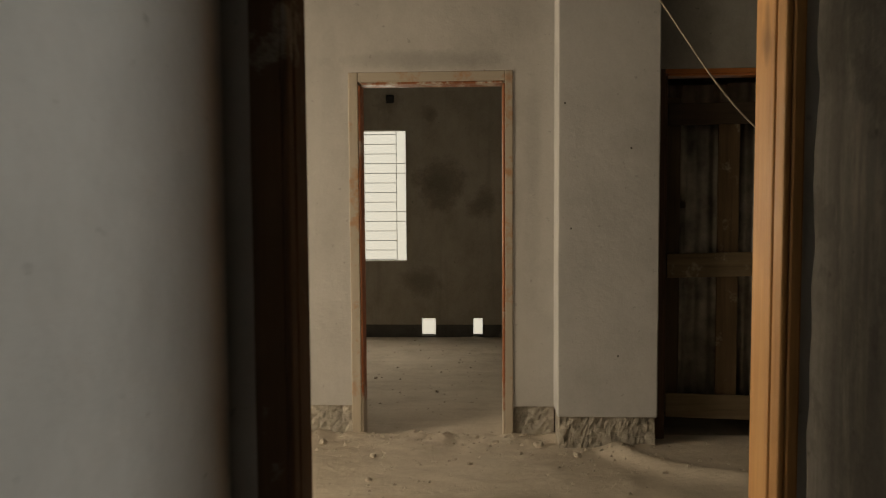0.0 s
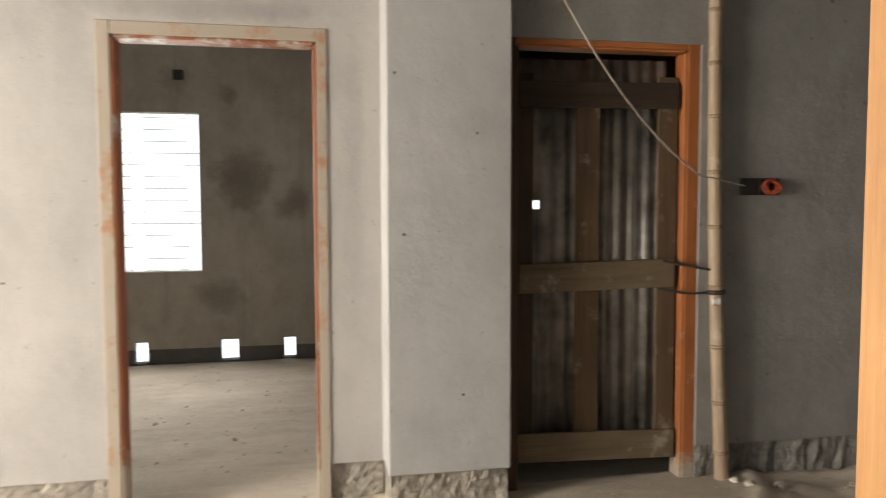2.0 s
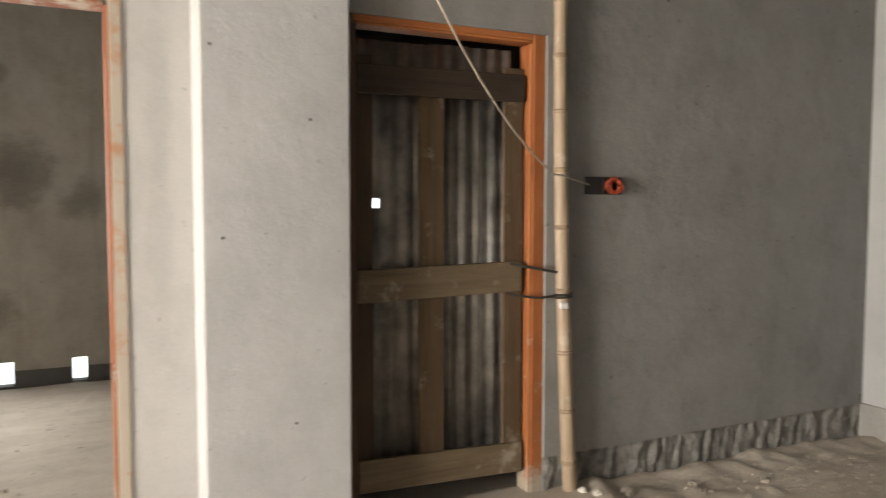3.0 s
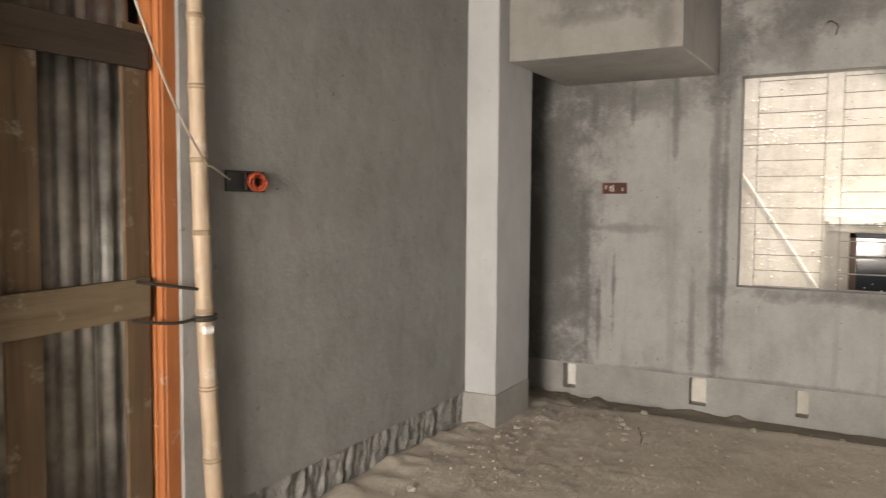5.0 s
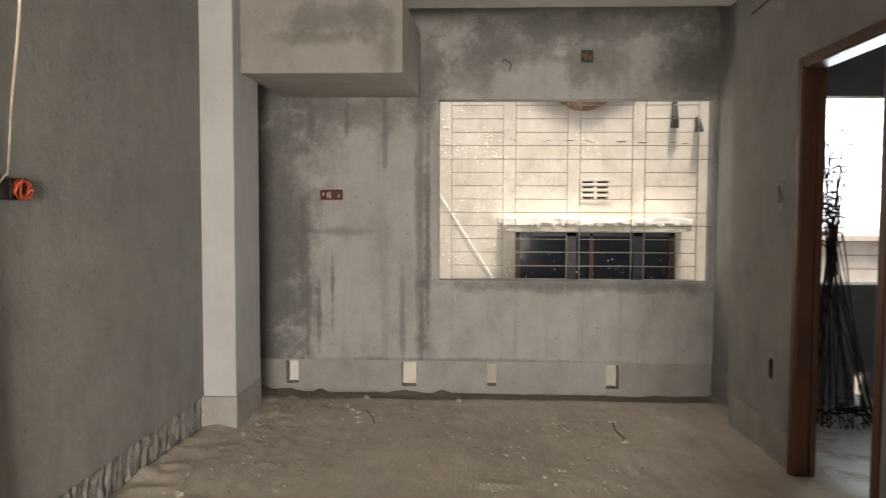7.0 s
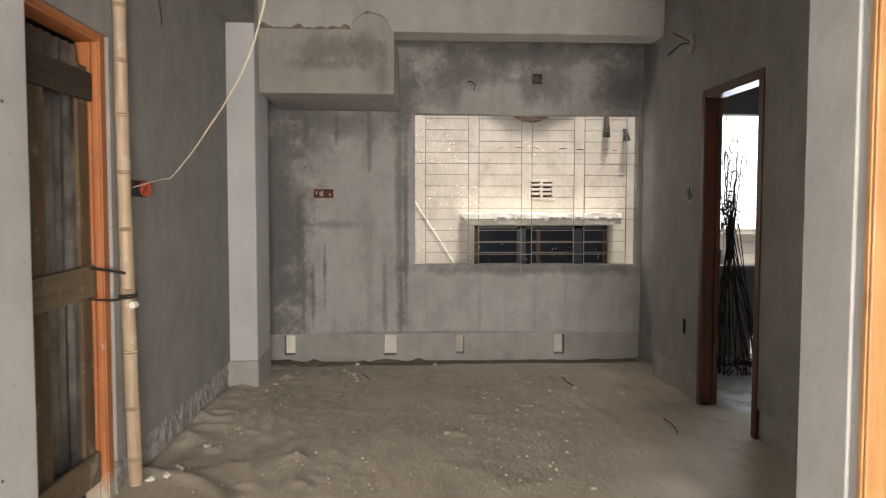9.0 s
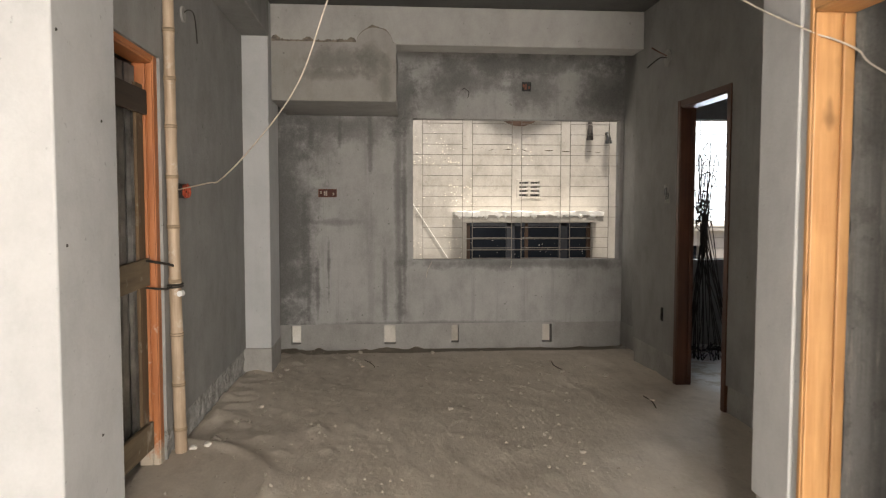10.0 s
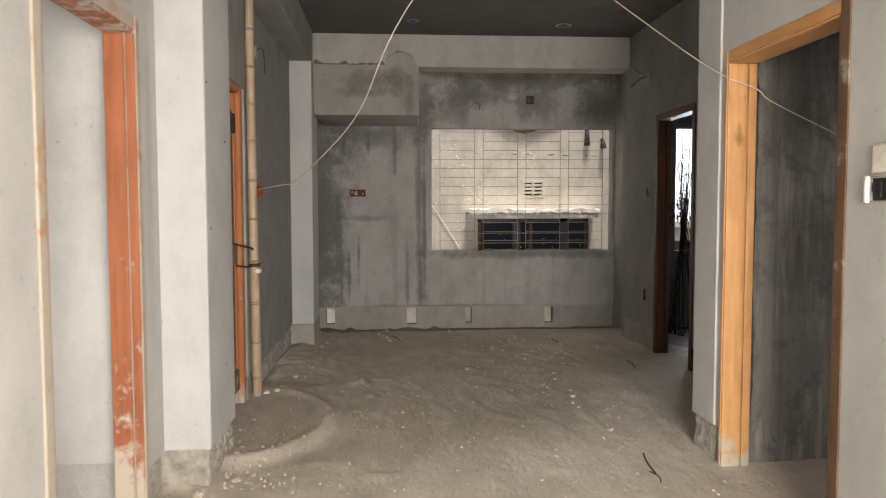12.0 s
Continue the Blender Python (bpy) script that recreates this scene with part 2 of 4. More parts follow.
M_BED = plaster("brown_cement_plaster", 0.34, 0.1, 0.6, 0.3, 5.0, [
    ((0.22, 8.16, 1.62), (0.3, 1, 0.28), 0.75), ((0.62, 8.16, 1.4), (0.16, 1, 0.2), 0.7), ((0.12, 8.16, 2.3), (0.1, 1, 0.1), 0.6), ((0.02, 8.16, 0.62), (0.2, 1, 0.16), 0.6), ((-0.27, 8.16, 2.42), (0.16, 1, 0.14), 0.5)])
M_PASS = plaster("pale_plaster", 0.6, 0.0, 0.1, 0.05, 2.0)
M_RAW = plaster("raw_passage_plaster", 0.18, 0.05, 0.75, 0.85, 14.0, [((1.26, 1.95, 2.0), (1, 0.3, 0.4), 0.7), ((1.26, 1.85, 1.1), (1, 0.25, 0.35), 0.4), ((1.26, 1.75, 2.75), (1, 0.8, 0.45), 0.8)], 0.75)
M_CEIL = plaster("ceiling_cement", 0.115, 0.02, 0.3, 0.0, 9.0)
M_BEAM = plaster("beam_cement", 0.36, 0.03, 0.25, 0.05, 4.0)
M_BASE = rough_cement("bare_wall_base", 0.36, 0.09)
M_RAKED = rough_cement("raked_wall_base", 0.27, 0.04)
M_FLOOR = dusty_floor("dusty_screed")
M_ORANGE = timber("fresh_orange_wood", (0.4, 0.18, 0.06), (0.62, 0.34, 0.14), 2, 0.5, foot=0.14, knots=0.75)
M_ORANGE_H = timber("fresh_orange_wood_head", (0.44, 0.21, 0.075), (0.62, 0.34, 0.14), 0, 0.5)
M_PRIMER = timber("red_primed_wood", (0.22, 0.06, 0.02), (0.38, 0.125, 0.05), 2, 0.6, 0.03, foot=0.3)
M_PRIMER_H = timber("red_primed_wood_head", (0.2, 0.06, 0.022), (0.35, 0.12, 0.05), 0, 0.6, 0.12)
M_SMEAR = timber("cement_smeared_wood", (0.34, 0.17, 0.09), (0.45, 0.27, 0.17), 2, 0.8, 0.24, (0.4, 0.35, 0.29), foot=0.3)
M_SMEAR_H = timber("cement_smeared_wood_head", (0.34, 0.17, 0.09), (0.45, 0.27, 0.17), 0, 0.8, 0.24, (0.4, 0.35, 0.29))
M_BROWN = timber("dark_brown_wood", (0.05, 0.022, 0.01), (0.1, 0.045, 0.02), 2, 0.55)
M_PLANK = timber("weathered_plank", (0.08, 0.05, 0.028), (0.17, 0.11, 0.06), 2, 0.85, 0.05, (0.3, 0.26, 0.2))
M_PLANK_H = timber("weathered_ledge", (0.1, 0.072, 0.042), (0.21, 0.155, 0.095), 0, 0.85, 0.05, (0.32, 0.28, 0.22))
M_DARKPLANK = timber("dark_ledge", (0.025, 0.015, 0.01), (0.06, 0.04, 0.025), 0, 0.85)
M_TIN = plain("weathered_tin", (0.2, 0.185, 0.165), 0.5, 0.6, 0.5, 7)
M_BAMBOO = timber("bamboo_skin", (0.27, 0.19, 0.125), (0.52, 0.4, 0.29), 2, 0.55, 0.06, (0.55, 0.49, 0.42))
M_NODE = plain("bamboo_node", (0.27, 0.2, 0.13), 0.7)
M_STEEL = plain("grille_steel", (0.27, 0.25, 0.22), 0.6, 0.2)
M_REBAR = plain("rusty_rebar", (0.03, 0.02, 0.016), 0.75, 0.3)
M_BLACK = plain("black_plastic", (0.015, 0.014, 0.013), 0.5)
M_RED = plain("orange_red_plastic", (0.42, 0.07, 0.03), 0.5, 0, 0.5, 28)
M_WIRE = plain("pale_wire", (0.5, 0.44, 0.37), 0.6)
M_DARKWIRE = plain("dark_wire", (0.03, 0.025, 0.02), 0.6)
M_WHITE = plain("white_porcelain", (0.75, 0.74, 0.72), 0.3, 0, 0.05)
M_FACADE = plaster("cream_facade", 0.47, 0.07, 0.8, 0.35, 21.0, [
    ((7.15, 3.45, 1.5), (1, 0.3, 0.5), 0.4), ((7.15, 2.95, 1.55), (1, 0.3, 0.2), 0.45), ((7.15, 2.1, 1.95), (1, 0.7, 0.05), 0.5), ((7.15, 1.6, 1.75), (1, 0.25, 0.2), 0.4),
    ((7.15, 2.75, 1.6), (1, 0.5, 0.22), 0.5), ((7.15, 3.3, 1.9), (1, 0.5, 0.3), 0.35), ((7.15, 2.3, 2.02), (1, 1.3, 0.03), 0.55), ((7.15, 1.75, 1.5), (1, 0.35, 0.25), 0.4),
    ((7.15, 2.25, 1.4), (1, 0.5, 0.1), 0.45), ((7.15, 3.25, 0.9), (1, 0.4, 0.4), 0.4), ((7.15, 2.95, 0.85), (1, 0.05, 0.14), 0.9), ((7.15, 2.5, 2.35), (1, 0.7, 0.1), 0.3)])
M_SHADE = plain("whitewashed_sunshade", (0.86, 0.84, 0.8), 0.85, 0, 0.12, 12)
M_GLASS = plain("dark_window_glass", (0.02, 0.025, 0.035), 0.08, 0, 0.2, 3, 0)
M_STONE = plain("mortar_crumb", (0.42, 0.37, 0.31), 0.95, 0, 0.4, 15)

M_FOOT = plaster("bare_wall_foot", 0.33, 0.035, 0.8, 0.0, 8.0)
M_DARKFOOT = plaster("dark_wall_foot", 0.11, 0.04, 0.5, 0.0, 8.0)
M_TIN_BRIGHT = plain("bright_tin", (0.36, 0.35, 0.33), 0.4, 0.75, 0.55, 6)
M_COLBASE = plaster("bare_column_foot", 0.34, 0.04, 0.5, 0.2, 6.0)
M_COAT = plaster("stained_box_coat", 0.29, 0.05, 0.3, 0.05, 17.0, [((5.0, 4.25, 2.62), (1, 0.28, 0.12), 0.6), ((5.0, 3.98, 2.62), (1, 0.14, 0.16), 0.5), ((5.0, 4.35, 2.5), (1, 0.35, 0.06), 0.5), ((5.0, 3.85, 2.45), (1, 0.06, 0.25), 0.4)])
M_SEAM = plain("brown_stain_and_shadow", (0.16, 0.135, 0.11), 0.95, 0, 0.5, 30)
M_DARKSTAIN = plain("dark_mortar", (0.05, 0.045, 0.04), 0.95, 0, 0.5, 25)
M_PRIMER_CLEAN = timber("orange_primed_wood", (0.3, 0.09, 0.025), (0.44, 0.155, 0.05), 2, 0.55, 0.02, foot=0.2)
M_PRIMER_CLEAN_H = timber("orange_primed_wood_head", (0.36, 0.11, 0.03), (0.5, 0.18, 0.06), 0, 0.55, 0.02)
M_DARKRED = timber("dark_red_wood", (0.06, 0.02, 0.009), (0.13, 0.045, 0.018), 2, 0.55)
M_DARKRED_H = timber("dark_red_wood_head", (0.06, 0.02, 0.009), (0.13, 0.045, 0.018), 0, 0.55)
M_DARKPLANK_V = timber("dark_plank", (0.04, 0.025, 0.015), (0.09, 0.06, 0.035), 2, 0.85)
# the left jamb's passage shade is put into this dark brown; smears are cement
M_SHADEDWOOD = timber("shaded_cement_greyed_wood", (0.09, 0.045, 0.022), (0.16, 0.09, 0.05), 2, 0.8, 0.06, (0.3, 0.27, 0.23))
M_RUST = plain("rusty_box", (0.17, 0.07, 0.045), 0.8)
M_BROWNBOX = plain("dark_brown_box", (0.09, 0.035, 0.025), 0.8)
M_PALEBOX = plain("dusty_terminal", (0.4, 0.33, 0.28), 0.9, 0, 0.5, 80)
M_PATCH = plain("smeared_cement", (0.3, 0.29, 0.27), 0.95)
M_WHITEPL = plain("white_plaster", (0.58, 0.55, 0.5), 0.95, 0, 0.15)
M_NAVY = plain("dark_navy_frame", (0.03, 0.033, 0.045), 0.5)
M_FLAKE = plain("peeled_cream_paint", (0.7, 0.65, 0.56), 0.8, 0, 0.15)
M_CLOTH = plain("brown_cloth", (0.2, 0.13, 0.1), 0.9, 0, 0.35, 8)
M_CLOTHDARK = plain("dark_cloth", (0.07, 0.06, 0.055), 0.9)
M_GROUND = plain("dusty_earth", (0.25, 0.21, 0.17), 0.95, 0, 0.3, 0.5)
WIRE2 = [(2.7, 2.85, 3.08), (1.62, 2.43, 2.27), (1.22, 2.33, 2.03), (1.158, 2.262, 1.983), (1.156, 2.172, 1.946), (1.175, 2.087, 1.89), (1.18, 1.737, 1.728)]


# ---- mesh helpers ----
def to_mesh(name, bm):
    me = bpy.data.meshes.new(name)
    bmesh.ops.recalc_face_normals(bm, faces=bm.faces)
    bm.to_mesh(me)
    bm.free()
    return me


def add_box(bm, x0, x1, y0, y1, z0, z1):
    r = bmesh.ops.create_cube(bm, size=1.0, matrix=Matrix.Translation(((x0 + x1) / 2, (y0 + y1) / 2, (z0 + z1) / 2)) @ Matrix.Diagonal((x1 - x0, y1 - y0, z1 - z0, 1)))
    return r["verts"]


def block(x0, x1, y0, y1, z0, z1, bevel=0.004, seg=2):
    bm = bmesh.new()
    add_box(bm, x0, x1, y0, y1, z0, z1)
    if bevel:
        bmesh.ops.bevel(bm, geom=bm.edges[:], offset=bevel, segments=seg, affect="EDGES", profile=0.5)
    return bm


def structure(name, bm, material, label=""):
    ob = new(name, to_mesh(name, bm))
    ob.data.materials.append(material)
    return tagged(ob, label, "", "", "structure")


def thing(name, at, label, category, group=""):
    ob = new(name)
    ob.location = at
    ob.empty_display_size = 0.05
    return tagged(ob, label, category, group)


def origin_of(ob):
    v = Vector(ob.location)
    return v + origin_of(ob.parent) if ob.parent else v


def part(name, bm, material, parent, label="", smooth=False):
    """One mesh, given in world coordinates, under a thing or a part."""
    bmesh.ops.translate(bm, verts=bm.verts, vec=-origin_of(parent))
    ob = new(name, to_mesh(name, bm))
    ob.data.materials.append(material)
    if smooth:
        for p in ob.data.polygons:
            p.use_smooth = True
    ob.parent = parent
    return tagged(ob, label)


def tube(points, radius, sides=8, wobble=0.0):
    """A round bar through the points."""
    bm = bmesh.new()
    rings = []
    pts = [Vector(p) for p in points]
    for i, p in enumerate(pts):
        d = (pts[min(i + 1, len(pts) - 1)] - pts[max(i - 1, 0)]).normalized()
        a = d.orthogonal().normalized() if abs(d.z) > 0.95 else d.cross(Vector((0, 0, 1))).normalized()
        b = d.cross(a).normalized()
        r = radius(i) if callable(radius) else radius
        rings.append([bm.verts.new(p + (a * math.cos(k) + b * math.sin(k)) * r) for k in (2 * math.pi * j / sides for j in range(sides))])
    for u, v in zip(rings, rings[1:]):
        for j in range(sides):
            bm.faces.new((u[j], u[(j + 1) % sides], v[(j + 1) % sides], v[j]))
    bm.faces.new(rings[0][::-1])
    bm.faces.new(rings[-1])
    return bm


def sag(points, steps=8):
    """A smooth curve through the points."""
    out = []
    p = [Vector(q) for q in points]
    for i in range(len(p) - 1):
        a, b, c, d = p[max(i - 1, 0)], p[i], p[i + 1], p[min(i + 2, len(p) - 1)]
        for k in range(steps):
            t = k / steps
            out.append(0.5 * ((2 * b) + (c - a) * t + (2 * a - 5 * b + 4 * c - d) * t * t + (3 * b - a - 3 * c + d) * t ** 3))
    out.append(p[-1])
    return out


def wall_mesh(axis, t0, t1, a0, a1, z0, z1, holes=()):
    """A wall along x or y, t0 to t1 thick, with openings (from, to, bottom, top) through it."""
    cu = sorted({a0, a1, *[v for h in holes for v in h[:2] if a0 < v < a1]})
    cz = sorted({z0, z1, *[v for h in holes for v in h[2:] if z0 < v < z1]})
    solid = {}
    for i in range(len(cu) - 1):
        for k in range(len(cz) - 1):
            mu, mz = (cu[i] + cu[i + 1]) / 2, (cz[k] + cz[k + 1]) / 2
            solid[i, k] = not any(h[0] < mu < h[1] and h[2] < mz < h[3] for h in holes)
    bm = bmesh.new()
    cache = {}

    def vert(i, k, s):
        if (i, k, s) not in cache:
            t = (t0, t1)[s]
            cache[i, k, s] = bm.verts.new((cu[i], t, cz[k]) if axis == "x" else (t, cu[i], cz[k]))
        return cache[i, k, s]

    for (i, k), full in solid.items():
        if not full:
            continue
        for s in (0, 1):
            bm.faces.new([vert(i, k, s), vert(i + 1, k, s), vert(i + 1, k + 1, s), vert(i, k + 1, s)])
        for (di, dk), (p, q) in {(-1, 0): ((i, k), (i, k + 1)), (1, 0): ((i + 1, k), (i + 1, k + 1)), (0, -1): ((i, k), (i + 1, k)), (0, 1): ((i, k + 1), (i + 1, k + 1))}.items():
            if not solid.get((i + di, k + dk), False):
                bm.faces.new([vert(*p, 0), vert(*q, 0), vert(*q, 1), vert(*p, 1)])
    return bm


BASE = 0.19


def base_mesh(axis, t0, t1, a0, a1, holes=(), z1=BASE, amp=0.012, inset=0.014, rake=0.0):
    """The bare foot of a wall below its plaster: chipped and uneven, or raked with trowel strokes."""
    bm = wall_mesh(axis, t0 + inset, t1 - inset, a0, a1, -0.25, z1 + 0.02, holes)
    pitch = 0.012 if a1 - a0 < 1.2 or rake else 0.02
    no = (1, 0, 0) if axis == "x" else (0, 1, 0)
    for i in range(1, int((a1 - a0) / pitch)):
        c = a0 + pitch * i
        bmesh.ops.bisect_plane(bm, geom=bm.verts[:] + bm.edges[:] + bm.faces[:], plane_co=(c, 0, 0) if axis == "x" else (0, c, 0), plane_no=no)
    for z in (0.0, 0.025, 0.05, 0.075, 0.1, 0.125, 0.15, 0.17):
        bmesh.ops.bisect_plane(bm, geom=bm.verts[:] + bm.edges[:] + bm.faces[:], plane_co=(0, 0, z), plane_no=(0, 0, 1))
    i = 1 if axis == "x" else 0
    u = 0 if axis == "x" else 1
    mid = (t0 + t1) / 2
    for v in bm.verts:
        if -0.2 < v.co.z < z1:
            p = v.co.copy()
            p.z *= 0.35 if rake else 1.0
            k = noise.noise(v.co * 16) + 0.7 * noise.noise(p * 45) + 0.4 * noise.noise(v.co * 90)
            if rake:
                k += rake * noise.noise(Vector(((v.co[u] - 0.25 * v.co.z) * 26, 0.3, v.co.z * 3)))
            v.co[i] += amp * k * (1 if v.co[i] > mid else -1)
    return bm


H = 3.08


def wall(name, axis, t0, t1, a0, a1, material, label, holes=(), z1=H, base=True, foot="smooth"):
    ob = structure(name, wall_mesh(axis, t0, t1, a0, a1, BASE if base else -0.25, z1, holes), material, label)
    if base:
        amp, rake, m = {"rough": (0.011, 0, M_BASE), "raked": (0.011, 1.8, M_RAKED), "smooth": (0.003, 0, M_FOOT), "dark": (0.004, 0, M_DARKFOOT)}[foot]
        structure("wall_base", base_mesh(axis, t0, t1, a0, a1, holes, amp=amp, rake=rake), m, "unplastered cement strip along the wall foot")
    return ob


# ---- floor ----
def floor_height(x, y):
    z = -0.06 * min(1, max(0, (x - 4.0) / 2.0))
    if y > 5.3:
        z += 0.06 * min(1, (y - 5.3) / 2.6)
    p = Vector((x, y, 0))
    z += 0.012 * noise.noise(p * 1.3) + 0.004 * noise.noise(p * 4.1) + 0.0015 * noise.noise(p * 11)
    q = Vector((x * 0.9 + y * 2.2, y * 4.2 - x * 1.3, 3.0))
    q += Vector((0.5 * noise.noise(p * 2), 0.5 * noise.noise(p * 2 + Vector((9, 0, 0))), 0))
    z += 0.015 * max(0, 1 - 6 * abs(noise.noise(q * 0.6))) * max(0, noise.noise(p * 0.7 + Vector((4, 2, 0))) + 0.1)
    z += 0.03 * max(0, noise.noise(p * 5.5 + Vector((1, 7, 0))) - 0.42)
    # loose mortar swept along the wall feet
    foot = 0
    if 1.42 < y < 5.1 and x > 5.5:
        edge = 5.8 - 0.12 * max(0, y - 3.9) + 0.015 * noise.noise(p * 3)
        z += -0.016 * min(1, max(0, (x - edge) / 0.05)) + 0.008 * max(0, 1 - abs(x - edge + 0.06) / 0.1)
        z += 0.05 * min(1, max(0, (x - edge) / 0.1)) * max(0, noise.noise(p * 9 + Vector((3, 0, 0))) - 0.05) * (0.3 if y < 3.4 else 1)
    foot = max(foot, max(0, 1 - (5.02 - y) / 0.45) if 2.7 < x < 6.06 and y < 5.03 else 0)
    foot = max(foot, max(0, 1 - (5.14 - y) / 0.35) if -3 < x < 1.6 and y < 5.15 else 0)
    z += foot * (0.014 + 0.03 * max(0, noise.noise(p * 7 + Vector((0, 0, 5))) + 0.2))
    if 2.7 < x < 6.06 and 3.6 < y < 5.03:
        near = min(1, (y - 3.6) / 0.7)
        z += 0.03 * near * max(0, noise.noise(Vector((x * 2.6 + y, y * 8 - 1.5 * x, 1))) - 0.1) + 0.03 * near * max(0, noise.noise(p * 10 + Vector((2, 3, 0))) - 0.2)
    if x < 1.6:
        z += 0.035 * foot * abs(noise.noise(p * 13 + Vector((6, 0, 0))))
    d = math.hypot((x - 2.12) / 0.76, (y - 5.02) / 0.58)
    if y < 5.15 and d < 1.16:
        k = min(1, (1.16 - d) / 0.12)
        z = z * (1 - 0.7 * k) + k * (0.03 + 0.022 * max(0, 1 - abs(d - 0.98) / 0.09))
    return z


def floor_mesh():
    x0, x1, y0, y1, s = -4.3, 6.2, -2.6, 8.3, 0.03
    nx, ny = int((x1 - x0) / s), int((y1 - y0) / s)
    vs = [(x0 + i * s, y0 + j * s, floor_height(x0 + i * s, y0 + j * s)) for j in range(ny + 1) for i in range(nx + 1)]
    fs = [(j * (nx + 1) + i, j * (nx + 1) + i + 1, (j + 1) * (nx + 1) + i + 1, (j + 1) * (nx + 1) + i) for j in range(ny) for i in range(nx)]
    me = bpy.data.meshes.new("floor")
    me.from_pydata(vs, [], fs)
    for p in me.polygons:
        p.use_smooth = True
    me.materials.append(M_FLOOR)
    return me


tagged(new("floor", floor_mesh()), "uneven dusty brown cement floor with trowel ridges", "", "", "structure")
structure("floor_slab", block(-4.3, 6.2, -2.6, 8.3, -0.4, -0.255, 0), M_CEIL, "concrete slab under the floor")
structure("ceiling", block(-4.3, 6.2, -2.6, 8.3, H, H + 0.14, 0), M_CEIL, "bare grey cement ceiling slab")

# ---- walls ----
ND = (1.61, 2.59, -0.3, 2.15)
WD = (-0.156, 0.81, -0.3, 2.172)
SD = (0.175, 1.215, -0.3, 2.15)
ED = (3.325, 4.215, -0.3, 2.195)
WIN_E = (1.446, 3.572, 0.837, 2.257)
WIN_B = (-1.55, -0.122, 0.834, 2.144)
WIN_S = (-1.2, 0.68, 0.825, 2.276)
SIDE_DOOR = (0.7, 1.585, -0.3, 2.15)
HOLES_E = [(4.70, 4.80, -0.01, 0.175), (3.75, 3.865, -0.02, 0.175), (3.105, 3.18, -0.01, 0.17), (2.14, 2.24, -0.02, 0.17)]
HOLES_B = [(0.548, 0.64, 0.078, 0.255), (0.024, 0.166, 0.076, 0.253), (-0.67, -0.56, 0.072, 0.249)]

wall("wall_hall_north", "x", 5.13, 5.275, -4.2, 1.055, M_HALL, "pale cement plastered wall with a doorway", [WD], foot="rough")
structure("pillar", block(1.05, 1.61, 4.91, 5.39, BASE, H, 0.008), M_PILLAR, "smooth grey plastered concrete pillar")
structure("pillar_base", base_mesh("x", 4.91, 5.39, 1.063, 1.597), M_BASE, "chipped bare cement foot of the pillar")
wall("wall_tin_door", "x", 5.025, 5.15, 1.61, 4.86, M_LIVING, "grey cement plastered wall with a doorway", [ND], foot="raked")
wall("wall_recess", "x", 5.575, 5.7, 5.4, 6.06, M_LIVING, "grey cement wall in a recess")
structure("column", block(4.86, 5.4, 4.812, 5.7, BASE, H, 0.008), M_PILLAR, "plastered grey concrete column")
structure("column_base", block(4.856, 5.404, 4.808, 5.7, -0.25, BASE, 0.01), M_COLBASE, "bare cement foot of the column")
wall("wall_east", "y", 6.06, 6.2, 1.415, 5.7, M_DAMP_SHADED, "damp-stained cement wall with a window and painted recess shade", [WIN_E, *HOLES_E], foot="smooth")
wall("wall_living_south", "x", 1.465, 1.59, 1.51, 5.19, M_LIVING, "grey cement plastered wall with a doorway", [ED], foot="smooth")
wall("wall_living_corner", "x", 1.285, 1.415, 5.19, 6.2, M_LIVING, "grey cement wall at the corner", foot="smooth")
wall("wall_hall_south", "x", 2.175, 2.317, -4.2, 1.26, M_HALL, "pale cement plastered wall with a doorway", [SD], foot="rough")
structure("wall_stub", block(1.263, 1.545, 2.18, 2.328, BASE, H, 0.006), M_HALL, "end of a cement plastered wall")
structure("wall_stub_base", base_mesh("x", 2.175, 2.325, 1.27, 1.535), M_BASE, "chipped bare foot of the wall end")
wall("wall_passage_east", "y", 1.26, 1.508, -2.5, 2.18, M_RAW, "rough cement plastered wall of the passage", [SIDE_DOOR], base=False)
edge = bmesh.new()
rows = []
for k in range(104):
    z = -0.05 + 0.03 * k
    e = 2.138 + 0.016 * noise.noise(Vector((0, 1.5, z * 2.2))) + 0.012 * noise.noise(Vector((0, 4, z * 11))) + 0.006 * noise.noise(Vector((0, 6, z * 33)))
    rows.append([edge.verts.new(c) for c in ((1.27, 1.59, z), (1.216, 1.59, z), (1.216 + 0.004 * noise.noise(Vector((2, 1.8, z * 6))), 1.85, z), (1.214 + 0.004 * noise.noise(Vector((2, 2, z * 8))), e - 0.02, z), (1.224, e, z), (1.27, e + 0.006, z))])
for a, b in zip(rows, rows[1:]):
    for j in range(6):
        edge.faces.new((a[j], a[(j + 1) % 6], b[(j + 1) % 6], b[j]))
edge.faces.new(rows[0][::-1])
edge.faces.new(rows[-1])
structure("plaster_coat", edge, M_RAW, "rough plaster coat ending in a chipped edge")
wall("wall_passage_west", "y", -0.02, 0.12, -2.5, 2.175, M_PASS, "pale plastered wall of the passage", base=False)
wall("wall_passage_south", "x", -2.6, -2.5, -0.02, 1.508, M_RAW, "cement wall closing the passage", base=False)
wall("wall_hall_west", "y", -4.3, -4.2, 2.175, 5.275, M_HALL, "cement wall with a wide opening", [(2.35, 3.95, 0.1, 2.5)], base=False)
